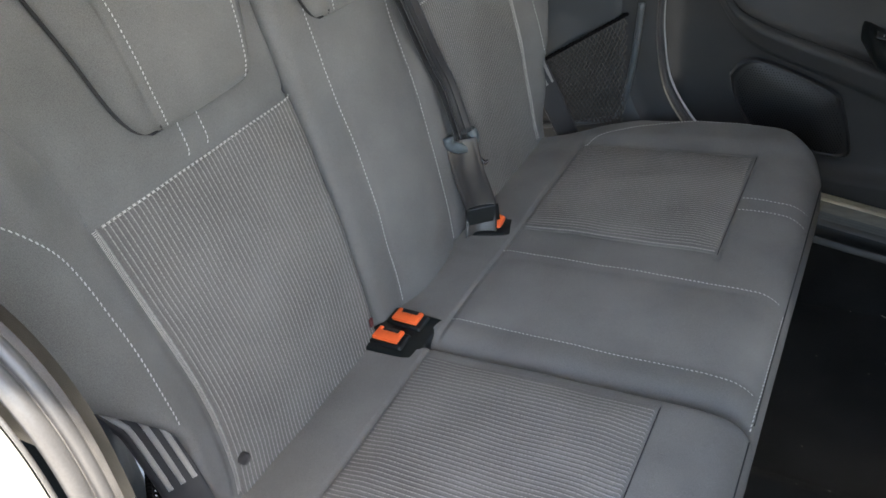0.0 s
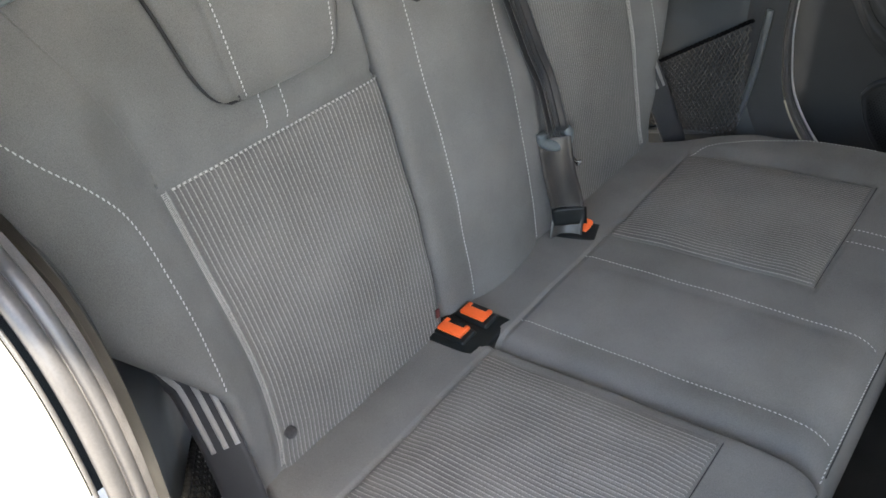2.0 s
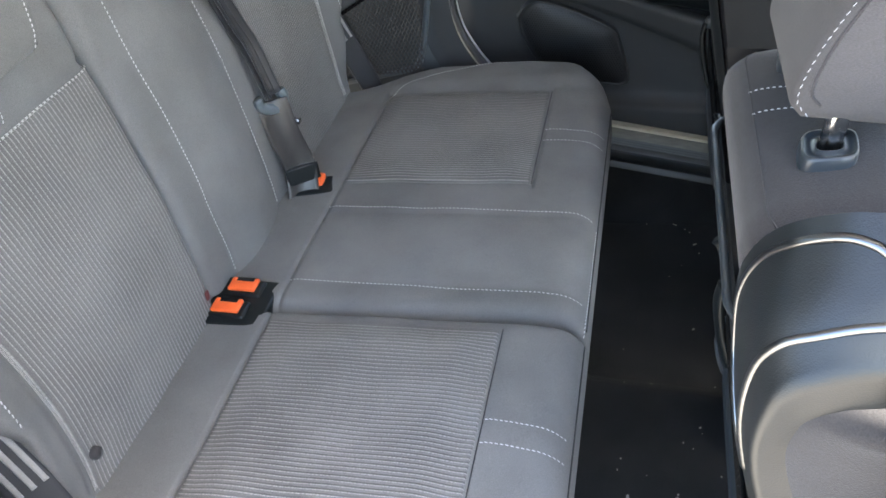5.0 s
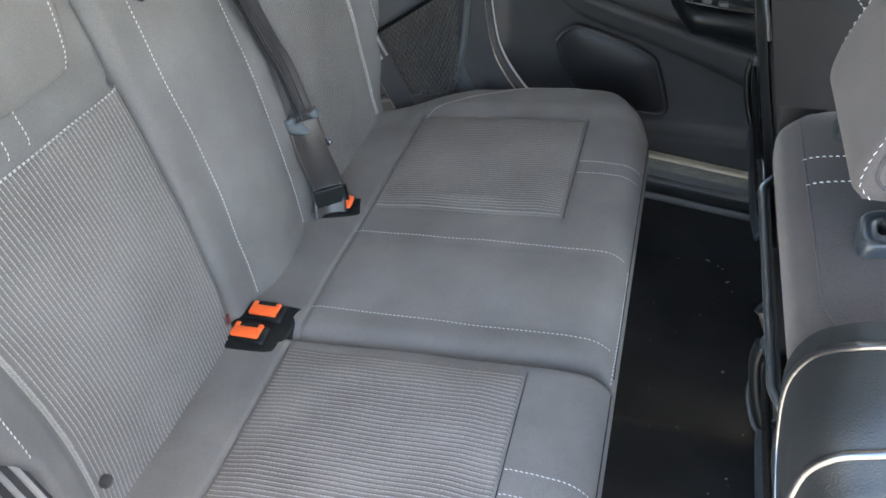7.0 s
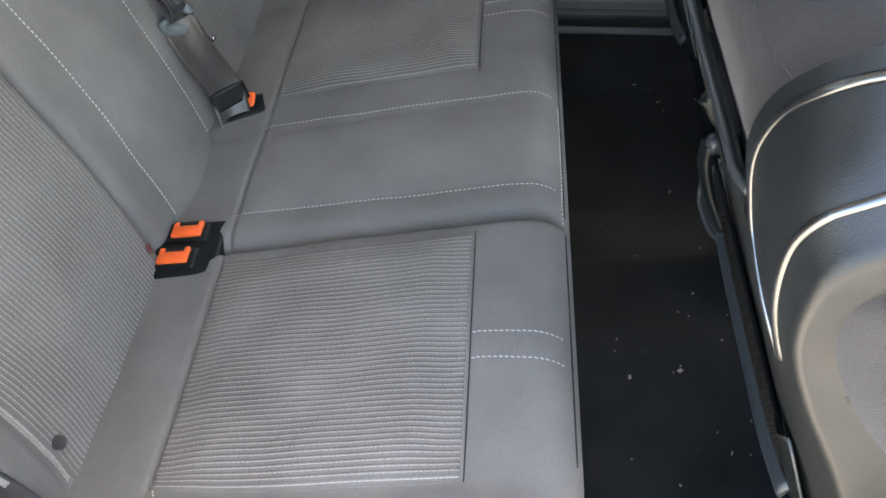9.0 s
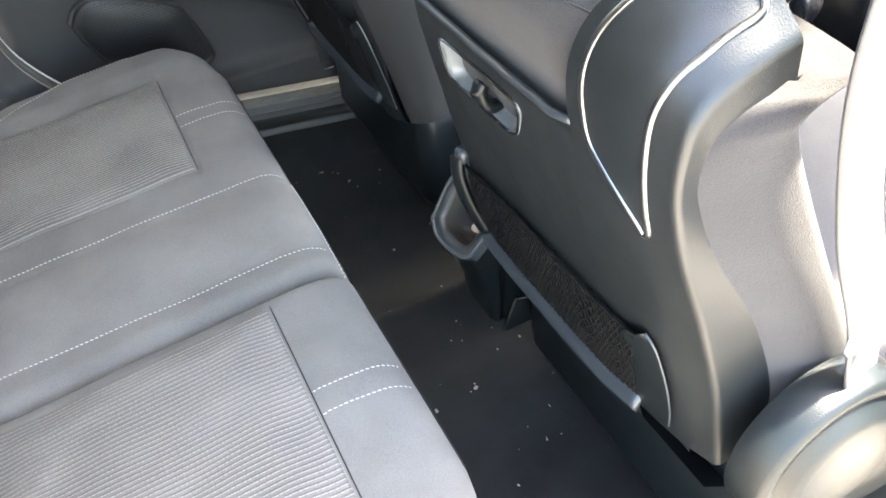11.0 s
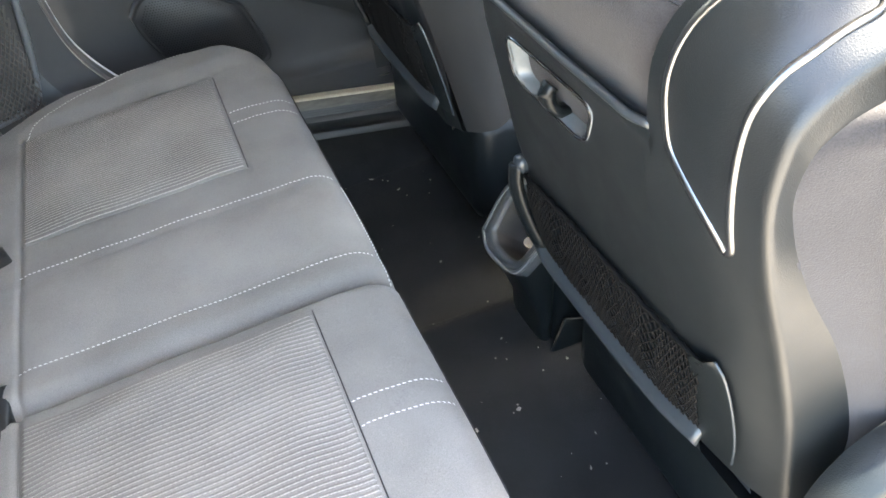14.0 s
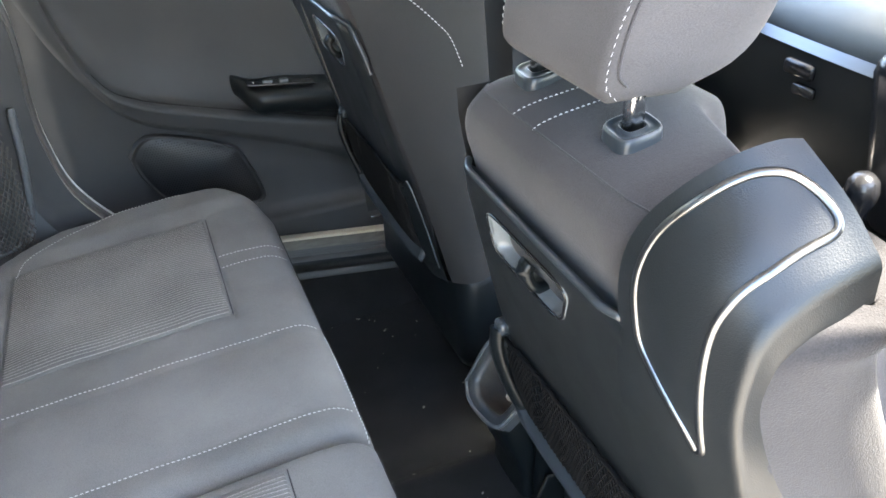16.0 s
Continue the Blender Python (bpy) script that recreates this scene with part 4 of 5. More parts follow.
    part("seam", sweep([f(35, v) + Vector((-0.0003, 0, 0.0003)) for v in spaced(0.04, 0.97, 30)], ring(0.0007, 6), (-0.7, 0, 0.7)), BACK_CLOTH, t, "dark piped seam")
    # hard back panel with a recess
    bm = bmesh.new()
    ys, ks = spaced(0, 1, 90), spaced(0, 1, 110)
    verts = {}

    def py(i, k):
        z = lerp(0.30, 0.70, k)
        return lerp(panel_inner(z), -0.455, ys[i])

    def pv(i, j):
        if (i, j) not in verts:
            y = py(i, ks[j])
            z = lerp(0.30, panel_top(y), ks[j])
            verts[i, j] = bm.verts.new((panel_x(y, z) + (0.006 * step(0.965, 1.0, ks[j])), y, z))
        return verts[i, j]

    for i in range(90):
        for j in range(110):
            k = (ks[j] + ks[j + 1]) / 2
            y = (py(i, k) + py(i + 1, k)) / 2
            if in_recess(fy(y), lerp(0.30, panel_top(y), k)) > 1:
                bm.faces.new((pv(i, j), pv(i + 1, j), pv(i + 1, j + 1), pv(i, j + 1)))
    part("back_panel", bm, SHELL_PLASTIC, t, "grained black plastic back panel")
    edge = [(panel_x(panel_inner(z), z) + 0.002, panel_inner(z) - 0.001, z) for z in spaced(0.63, 0.655, 3)] + [(panel_x(-0.176, 0.672) + 0.001, -0.1735, 0.674), (panel_x(-0.182, 0.688) + 0.001, -0.181, 0.687), (panel_x(-0.195, 0.694) + 0.001, -0.194, 0.693)]
    edge += [(panel_x(y, panel_top(y)) + 0.001, y, panel_top(y) - 0.003) for y in spaced(-0.215, -0.435, 12)] + [(panel_x(-0.45, 0.69) + 0.006, -0.452, 0.689)]
    # Lip in paler slate than its panel, painting the highlight along the edge.
    part("panel_lip", sweep(smooth_path(edge, 4), ring(0.0034, 10), (1, 0, 0)), BAR_PLASTIC, t)
    # recess bowl, rim and hook
    def bowl(k, r):
        u = math.copysign(abs(math.cos(k)) ** 0.3, math.cos(k)) * r[0]
        v = math.copysign(abs(math.sin(k)) ** 0.42, math.sin(k)) * r[0]
        y, z = recess_yz(u, v)
        return (panel_x(fy(y), z) + r[1], fy(y), z)

    turns = [2 * math.pi * i / 96 for i in range(96)]
    recess = part("hook_recess", sheet(bowl, turns, [(1.10, 0.0005), (1.07, -0.0015), (1.02, -0.0005), (0.99, 0.004), (0.95, 0.010), (0.88, 0.015), (0.7, 0.018), (0.4, 0.019), (0.02, 0.019)], close_u=True), RECESS, t, "smooth satin grey recess")
    part("rim", sweep([bowl(k, (1.06, -0.001)) for k in turns + turns[:1]], ring(0.0014, 6), (1, 0, 0)), GLOSSY, recess)
    hook = [(0.020, 0.0, 0.618), (0.008, 0.0, 0.618), (0.000, 0.0, 0.622), (-0.003, 0.0, 0.631), (-0.002, 0.0, 0.640), (0.003, 0.0, 0.645)]
    hp = smooth_path([(panel_x(-0.302, z) + dx, fy(-0.302), z) for dx, _, z in hook], 4)
    part("hook", sweep(hp, [(-0.0075, -0.004), (-0.0065, 0.004), (0.0065, 0.004), (0.0075, -0.004)], (0, 0.05, 1)), PLASTIC, recess, "black bag hook")
    # shoulder shell with its bright loop
    vs3 = [0, 0.01, 0.03] + spaced(0.06, 0.66, 24) + spaced(0.68, 0.82, 8) + spaced(0.84, 1.0, 6)
    bm = sheet(shell_at, spaced(0, 10, 80), vs3)
    sheet(lambda u, k: shell_at(u, 1.0) + Vector((0.012 * k, 0.006 * k, -0.004 * k if u > 6 else 0.0)), spaced(0, 10, 60), [0, 1], bm)
    sheet(lambda u, k: shell_at(u, 0.0) + Vector((0.010 * k, 0.0, -0.012 * k if u > 6 else 0.0)), spaced(0, 10, 60), [0, 1], bm)
    part("shoulder_shell", bm, SHELL_PLASTIC, t, "grained black plastic shoulder shell")
    loop = [(3.10, 0.45), (3.28, 0.385), (3.7, 0.22), (4.0, 0.135), (4.5, 0.110), (5.0, 0.10), (6.0, 0.09), (7.0, 0.09), (7.8, 0.10), (8.3, 0.125), (8.7, 0.17), (8.95, 0.25), (9.1, 0.34), (9.15, 0.42), (9.05, 0.475), (8.75, 0.51), (8.2, 0.52), (7.5, 0.52), (6.5, 0.515), (5.5, 0.515), (4.7, 0.515), (4.0, 0.505), (3.5, 0.495), (3.2, 0.488)]
    lp = smooth_path([(u, v, 0) for u, v in loop + loop[:1]], 5)

    def away(p):
        return Vector((p.x - 0.71, (p.y + 0.45) * 0.8, p.z - 0.68)).normalized()

    part("trim_loop", sweep([shell_at(p.x, p.y) for p in lp], [(-0.0027, -0.001), (-0.0022, 0.0013), (0, 0.0018), (0.0022, 0.0013), (0.0027, -0.001)], away), SATIN, t, "satin silver trim loop")
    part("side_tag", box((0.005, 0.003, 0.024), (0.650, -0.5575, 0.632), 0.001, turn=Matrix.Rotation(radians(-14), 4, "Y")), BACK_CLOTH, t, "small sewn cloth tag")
    # net pocket
    leg = smooth_path([(fs_x(z) - 0.006 + dx, fy(y), z) for y, z, dx in ((-0.171, 0.480, -0.010), (-0.174, 0.455, -0.018), (-0.180, 0.415, -0.020), (-0.188, 0.374, -0.016))], 6)
    bar = smooth_path([(fs_x(z) - 0.006 + dx, fy(y), z) for y, z, dx in ((-0.184, 0.379, -0.010), (-0.203, 0.367, -0.012), (-0.260, 0.363, -0.013), (-0.32, 0.362, -0.013), (-0.38, 0.362, -0.013), (-0.43, 0.364, -0.012), (-0.478, 0.371, -0.008))], 6)
    pocket = part("seat_pocket", sweep(bar, [(-0.015, -0.004), (-0.013, 0.002), (-0.006, 0.0035), (0.006, 0.0035), (0.013, 0.002), (0.015, -0.004)], (-0.8, 0, 0.6)), BAR_PLASTIC, t, "smooth slate plastic seat pocket frame")
    part("leg", sweep(leg, [(-0.009, -0.004), (-0.008, 0.002), (-0.003, 0.004), (0.003, 0.004), (0.008, 0.002), (0.009, -0.004)], (-0.9, -0.3, 0.3)), PLASTIC, pocket)
    part("clip", box((0.016, 0.018, 0.020), (fs_x(0.480) - 0.009, fy(-0.172), 0.480), 0.006), BAR_PLASTIC, pocket)
    part("apron", sheet(lambda k, v: (bar[k].x + 0.004 + 0.010 * v, bar[k].y, bar[k].z - 0.006 - 0.032 * v * step(1.0, 0.75, k / (len(bar) - 1))), range(len(bar)), [0, 0.3, 0.7, 1]), PLASTIC, pocket)
    lip = smooth_path([(fs_x(z) - 0.008, fy(y), z) for y, z in ((-0.504, 0.501), (-0.515, 0.488), (-0.520, 0.449), (-0.518, 0.402), (-0.510, 0.360))], 6)
    part("end_lip", sheet(lambda k, v: (lip[k].x - 0.006 * math.sin(v * 1.57), lip[k].y + (-1 if flip else 1) * 0.040 * v * min(1, 0.15 + k / 8), lip[k].z - 0.004 * v), range(len(lip)), [0, 0.2, 0.5, 0.8, 1]), PLASTIC, pocket, "curved black end lip")
    # Thin paler tube added as the end lip's painted rim highlight.
    part("lip_rim", sweep(lip, ring(0.0013, 8), (1, 0, 0)), BAR_PLASTIC, pocket)
    top = smooth_path([(fs_x(z) - 0.012, fy(y), z) for y, z in ((-0.178, 0.470), (-0.260, 0.477), (-0.33, 0.478), (-0.42, 0.478), (-0.494, 0.486))], 8)
    part("cord", sweep([p + Vector((0, 0, 0.0012 * math.sin(i * 2.4))) for i, p in enumerate(top)], ring(0.0024, 6), (1, 0, 0)), NET, pocket, "gathered black elastic cord")
    bm = bmesh.new()

    def net_at(k, v):
        a = top[min(len(top) - 1, round(k * (len(top) - 1)))]
        b = bar[min(len(bar) - 1, round(k * (len(bar) - 1)))]
        p = a.lerp(b, v)
        return Vector((p.x - 0.004 * math.sin(math.pi * v), p.y, p.z))

    for i in range(-6, 52):
        for sgn in (1, -1):
            path = []
            for j in range(9):
                k = (i + 0.5) / 46 + sgn * 0.17 * (j / 8 - 0.5)
                if 0 <= k <= 1:
                    a0 = net_at(math.floor(k * 30) / 30, j / 8)
                    a1 = net_at(min(30, math.floor(k * 30) + 1) / 30, j / 8)
                    path.append(a0.lerp(a1, k * 30 - math.floor(k * 30)))
            if len(path) > 2:
                sweep(path, [(-0.0007, -0.0006), (0.0007, -0.0006), (0.0007, 0.0006), (-0.0007, 0.0006)], (1, 0, 0), bm, caps=False)
    part("net", bm, NET, pocket, "black elastic netting")
    # lower back, seat cushion and frame
    part("lower_cover", sheet(lambda y, k: (lerp(panel_x(y, 0.30), 0.80, k), y, 0.30 - 0.05 * math.sin(k * 1.5)), spaced(-0.175, -0.55, 14), spaced(0, 1, 6)), PLASTIC, t)
    part("seat_cushion", sheet(lambda x, v: (x, -0.37 + 0.245 * v, 0.385 - 0.05 * abs(v) ** 6 + 0.05 * (x - 0.8) + 0.02 * abs(v) ** 2 - (0.05 * ((x - 1.2) / 0.08) ** 2 if x > 1.2 else 0)), spaced(0.82, 1.28, 24), spaced(-1, 1, 20)), TWILL, t, "dark grey fabric seat cushion")
    part("seat_base", box((0.52, 0.44, 0.20), (1.0, -0.37, 0.20), 0.03), PLASTIC, t)
    for y in (-0.20, -0.54):
        part("seat_rail", box((0.50, 0.04, 0.15), (1.08, y, 0.035), 0.008), PLASTIC, t)
    # side shield with the round recliner wheel
    part("side_shield", sheet(lambda x, z: (x, -0.585 - 0.02 * math.sin(math.pi * (z - 0.2) / 0.22) - 0.012 * step(0.64, 0.70, x), z), spaced(0.72, 1.25, 20), spaced(0.20, 0.40, 10)), PLASTIC, t)
    wheel = part("recliner_wheel", sheet(lambda a, r: (0.775 + r[0] * math.cos(a), -0.612 - r[1], 0.385 + r[0] * math.sin(a)), [2 * math.pi * i / 48 for i in range(48)], [(0.088, -0.03), (0.088, 0.004), (0.083, 0.009), (0.074, 0.009), (0.070, 0.003), (0.068, 0.003), (0.062, 0.016), (0.05, 0.019), (0.02, 0.02), (0.001, 0.02)], close_u=True), PLASTIC, t, "round black recliner wheel")
    # head restraint on two posts
    hr = smooth_path([(0.608, 0, 0.838), (0.600, 0, 0.850), (0.605, 0, 0.880), (0.620, 0, 0.92), (0.645, 0, 0.98), (0.672, 0, 1.025), (0.705, 0, 1.04), (0.735, 0, 1.02), (0.745, 0, 0.96), (0.735, 0, 0.90), (0.71, 0, 0.855), (0.66, 0, 0.836)], 5)
    hm = Vector((0.67, 0, 0.935))

    def h(i, v):
        e = max(0.0, (abs(v) - 0.78) / 0.22)
        q = hr[i].lerp(hm, 0.36 * e ** 2.6)
        w = 0.085 + 0.012 * (hr[i].z - 0.85) / 0.2
        return Vector((q.x + 0.026, -0.317 + w * v, q.z - 0.030))

    vs2 = [-1, -0.985, -0.955, -0.92, -0.88, -0.83, -0.78] + spaced(-0.6, 0.6, 8) + [0.78, 0.83, 0.88, 0.92, 0.955, 0.985, 1]
    bm = sheet(h, range(len(hr)), vs2, close_u=True)
    for v in (-1, 1):
        bm.faces.new([bm.verts.new(h(i, v)) for i in range(len(hr))])
    bmesh.ops.remove_doubles(bm, verts=bm.verts, dist=0.0002)
    rest = part("head_restraint", bm, TWILL, t, "raised grey fabric head restraint")
    for s in (-1, 1):
        part("stitching", stitches([h(i, s * 0.88) for i in range(0, 30)], 0.0005, 0.00055, 0.0038, 0.0056, (-0.5, s, 0)), THREAD, rest, "white stitching")
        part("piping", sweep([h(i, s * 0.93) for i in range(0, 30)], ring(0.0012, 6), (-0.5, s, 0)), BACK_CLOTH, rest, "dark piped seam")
    for y in (-0.248, -0.383):
        part("post", tube([(0.657, y, 0.76), (0.658, y, 0.86)], 0.0072, 16), CHROME, rest)
        cap = bmesh.new()
        def corner(a, r):
            c_, s__ = math.cos(a), math.sin(a)
            u, v = math.copysign(abs(c_) ** 0.55, c_), math.copysign(abs(s__) ** 0.55, s__)
            return (0.657 + r[0] * (0.0175 * u + 0.002 * v), y + r[0] * 0.0195 * v, 0.7800 + 0.16 * r[0] * 0.0175 * u + r[1])

        sheet(corner, [2 * math.pi * i / 48 for i in range(48)], [(1.02, -0.008), (1.0, 0.003), (0.98, 0.0065), (0.93, 0.0085), (0.86, 0.0085), (0.82, 0.0072), (0.54, 0.0072), (0.51, 0.0085), (0.45, 0.0085), (0.42, 0.0)], cap, close_u=True)
        part("post_guide", cap, BAR_PLASTIC, rest, "slate plastic post guide")
    return t


near_seat = front_seat()
far_seat = front_seat(True)
far_seat.scale, far_seat.location = (1, -1, 1), (-0.004, 0, 0.032)


# ---- far rear door ----
UPPER = smooth_path([(0.20, 0, 0.80), (0.225, 0, 0.70), (0.245, 0, 0.62), (0.272, 0, 0.555), (0.30, 0, 0.517), (0.335, 0, 0.498), (0.37, 0, 0.484), (0.495, 0, 0.448), (0.606, 0, 0.418), (0.724, 0, 0.388), (0.90, 0, 0.35), (1.14, 0, 0.31)], 6)
LOWER = smooth_path([(0.185, 0, 0.70), (0.215, 0, 0.62), (0.247, 0, 0.556), (0.278, 0, 0.507), (0.308, 0, 0.473), (0.36, 0, 0.440), (0.488, 0, 0.398), (0.60, 0, 0.357), (0.685, 0, 0.320), (0.739, 0, 0.288), (0.80, 0, 0.25), (1.14, 0, 0.245)], 6)
UPPER_T, LOWER_T = ([(p.x, p.z) for p in c] for c in (UPPER, LOWER))


def lining(x, k):
    """The moulded far door lining: k picks a level from its foot to its top."""
    hi, lo = min(0.765, linear(x, UPPER_T)), min(0.75, linear(x, LOWER_T))
    lo = min(lo, hi - 0.012)
    levels = [(0.085, 0.046), (0.198, 0.050), (0.205, 0.049), (0.211, 0.040), (0.216, 0.026), (0.235, 0.020), (lerp(0.235, lo, 0.35), 0.020), (lerp(0.235, lo, 0.7), 0.020), (lo - 0.006, 0.020), (lo, 0.022), (lo + 0.004, 0.030), (lerp(lo, hi, 0.3), 0.034), (lerp(lo, hi, 0.7), 0.037), (hi - 0.012, 0.038), (hi - 0.005, 0.036), (hi, 0.026), (hi + 0.003, 0.008), (hi + 0.012, 0.0)]
    levels += [(lerp(hi + 0.012, 0.80, q), d) for q, d in ((0.3, -0.004), (0.6, 0.0), (0.85, 0.012), (1.0, 0.018))]
    z, d = levels[k]
    return (x, 0.742 - d + 0.03 * step(0.21, 0.14, x), z)


door = thing("car_door", "dark moulded lining of the closed far rear door", "car door")
part("lining", sheet(lining, spaced(0.08, 1.12, 130), range(22)), PLASTIC_SOFT, door)
groove = [(p.x, 0.742 - 0.020, p.z + 0.001) for p in UPPER if 0.27 < p.x < 1.1]
part("groove", sweep(groove, ring(0.0016, 6), (0, -1, 0.3)), HOLE, door, "dark groove under the door scoop")
SPK = [(0.300, 0.392), (0.318, 0.418), (0.352, 0.428), (0.43, 0.405), (0.490, 0.378), (0.508, 0.352), (0.533, 0.275), (0.528, 0.252), (0.50, 0.250), (0.42, 0.258), (0.352, 0.290), (0.315, 0.345)]
sp = smooth_path([(x, 0, z) for x, z in SPK + SPK[:1]], 5)[:-1]
cx, cz = sum(p.x for p in sp) / len(sp), sum(p.z for p in sp) / len(sp)
bm = sheet(lambda i, r: (cx + (sp[i].x - cx) * r[0], 0.7065 - r[1], cz + (sp[i].z - cz) * r[0]), range(len(sp)), [(1.02, -0.008), (1.005, 0.001), (0.985, 0.0035), (0.965, 0.003), (0.95, -0.001), (0.92, 0.001), (0.7, 0.006), (0.4, 0.009), (0.05, 0.010)], close_u=True)
speaker = part("speaker_grille", bm, GRILLE, door, "black perforated speaker grille")
bm = bmesh.new()
for i in range(-30, 30):
    for j in range(-22, 22):
        x, z = cx + (i + 0.5 * (j % 2)) * 0.0052, cz + j * 0.0045
        a = math.atan2(z - cz, x - cx)
        k = min(range(len(sp)), key=lambda q: abs(math.atan2(math.sin(math.atan2(sp[q].z - cz, sp[q].x - cx) - a), math.cos(math.atan2(sp[q].z - cz, sp[q].x - cx) - a))))
        r = math.hypot(x - cx, z - cz) / math.hypot(sp[k].x - cx, sp[k].z - cz)
        if r < 0.88:
            y = 0.7065 - linear(r, [(0.05, 0.010), (0.4, 0.009), (0.7, 0.006), (0.92, 0.001)]) - 0.0009
            v = [bm.verts.new((x + 0.0015 * math.cos(b), y, z + 0.0015 * math.sin(b))) for b in (0.5, 1.57, 2.6, 3.7, 4.7, 5.8)]
            bm.faces.new(v)
tagged(part("perforation", bm, HOLE, speaker, "", False), kind="stuff")
# armrest pod with the window switch
def pod(x, a):
    k = step(0.505, 0.56, x)
    return (x, 0.748 - 0.062 * k ** 0.7 * max(0.0, math.sin(a)) ** 0.7, lerp(0.492, lerp(0.462, 0.430, step(0.56, 0.85, x)), k) + lerp(0.022, 0.040, k) * math.cos(a) * (1.0 if math.cos(a) < 0 else 0.75))


pull = part("door_pull", sheet(pod, [0.503, 0.506, 0.51] + spaced(0.515, 0.85, 30), spaced(0, math.pi, 16)), PLASTIC, door, "black armrest pod with window switch")
part("switch_plate", box((0.13, 0.030, 0.004), (0.60, 0.705, 0.490), 0.0015, turn=Matrix.Rotation(radians(7), 4, "Y")), GLOSSY, pull)
for x, z in ((0.575, 0.496), (0.605, 0.493)):
    part("window_switch", box((0.018, 0.014, 0.009), (x, 0.702, z), 0.003), SMOOTH_GREY, pull)
part("switch_mark", box((0.005, 0.012, 0.003), (0.547, 0.702, 0.497), 0.0008), SMOOTH_PALE, pull)
part("window_glass", sheet(lambda x, z: (x, 0.75 - 0.16 * step(0.8, 1.3, z) * 0.8, z), spaced(0.08, 1.05, 4), spaced(0.80, 1.25, 6)), GLASS, door).visible_shadow = False
# sill with a ribbed scuff plate
sill = thing("door_sill", "worn ribbed metal and plastic sill plate of the far door", "sill", "door sills")
def sill_run(profile):
    """A length of sill: (y, z) points across, falling towards the front."""
    return sheet(lambda x, i: (x, profile[i][0], profile[i][1] + -0.128 * (x - 0.6)), spaced(0.40, 1.10, 8), range(len(profile)))


part("step_strip", sill_run([(0.690, 0.1638), (0.669, 0.1658), (0.668, 0.1678), (0.664, 0.1621)]), CREAM_STRIP, sill, "pale champagne metal edge strip")
part("tread_plate", sill_run([(0.664, 0.1616), (0.650, 0.1470), (0.6497, 0.1430)]), SATIN_WORN, sill, "dull olive metal tread plate")
ribs_ = [(0.6495 - 0.0115 * k / 24, 0.1460 + (-0.0106) * k / 24 + 0.0016 * math.cos(k * math.pi / 4)) for k in range(25)]
part("scuff_plate", sill_run(ribs_ + [(0.632, 0.1273)]), SCUFF, sill)
part("sill_face", sill_run([(0.632, 0.1273), (0.628, 0.1193), (0.612, 0.1170), (0.607, 0.1170)]), PLASTIC, sill)
part("sill_nose", sill_run([(0.607, 0.1170), (0.604, 0.1150), (0.603, 0.1029)]), SCUFF, sill)
part("carpet_slope", sill_run([(0.6035, 0.1029), (0.598, 0.0729), (0.575, 0.03), (0.54, -0.02)]), CARPET, sill, "black carpet lining the sill")
part("tag", box((0.022, 0.002, 0.004), (0.756, 0.690, 0.166), 0.0006), CHROME, sill, "tiny bright tag")
sill = thing("door_sill", "dark plastic sill plate below the open near door", "sill", "door sills")
part("scuff_plate", sheet(lambda y, x: (x, y, 0.125 - 0.10 * step(-0.69, -0.60, y) ** 2), spaced(-0.70, -0.575, 20), spaced(0.45, 1.10, 6)), PLASTIC, sill)


# ---- centre console, gear lever, dashboard ----
console = thing("centre_console", "black plastic centre console with an open rear cup holder", "console")
CR = [(0.703, 0.050, 0.214), (0.742, 0.050, 0.275), (0.770, 0.030, 0.300), (0.772, -0.030, 0.300), (0.758, -0.062, 0.280), (0.722, -0.062, 0.232), (0.704, -0.045, 0.205), (0.697, 0.02, 0.198)]
cr = smooth_path(CR + CR[:1], 5)[:-1]
cc = sum(cr, Vector()) / len(cr)
cn = Vector((-0.72, 0.0, 0.69))
bm = sheet(lambda i, r: cc + (cr[i] - cc) * r[0] + cn * r[1], range(len(cr)), [(1.04, -0.012), (1.02, 0.002), (0.97, 0.006), (0.80, 0.006), (0.74, 0.003), (0.72, -0.004)], close_u=True)
part("cup_holder", bm, RIM_GREY, console, "broad slate grey cup holder rim")
part("cup_liner", sheet(lambda i, r: cc + (cr[i] - cc) * r[0] + cn * r[1], range(len(cr)), [(0.72, -0.003), (0.70, -0.03), (0.64, -0.055), (0.4, -0.06), (0.02, -0.06)], close_u=True), LINER, console, "warm grey cup liner")
part("cup_rim", sweep([p + cn.normalized() * 0.005 for p in cr + cr[:1]], ring(0.0032, 8), cn), SMOOTH_GREY, console, "satin grey rim")
bm = sheet(lambda i, k: (lerp(cr[i].x, max(cr[i].x, 0.74 + 0.02 * (cr[i].x - 0.7) / 0.07), min(1, k * 1.4)), cr[i].y * lerp(1.0, 0.82, k), lerp(cr[i].z, 0.05, k)), range(len(cr)), [0, 0.2, 0.4, 0.42, 0.7, 1.0], close_u=True)
part("rear_end", bm, PLASTIC, console)
part("body", box((0.62, 0.13, 0.24), (1.07, -0.005, 0.15), 0.02), PLASTIC, console)
part("foot_flap", box((0.10, 0.006, 0.09), (0.80, -0.075, 0.055), 0.002, turn=Matrix.Rotation(radians(20), 4, "Y")), PLASTIC, console)
part("coin", sheet(lambda a, r: (0.742 + 0.014 * r * math.cos(a), -0.028 + 0.014 * r * math.sin(a), 0.232 + 0.003 * r), [2 * math.pi * i / 16 for i in range(16)], [1.0, 0.6, 0.05], close_u=True), LITTER, console, "pale cup holder liner")
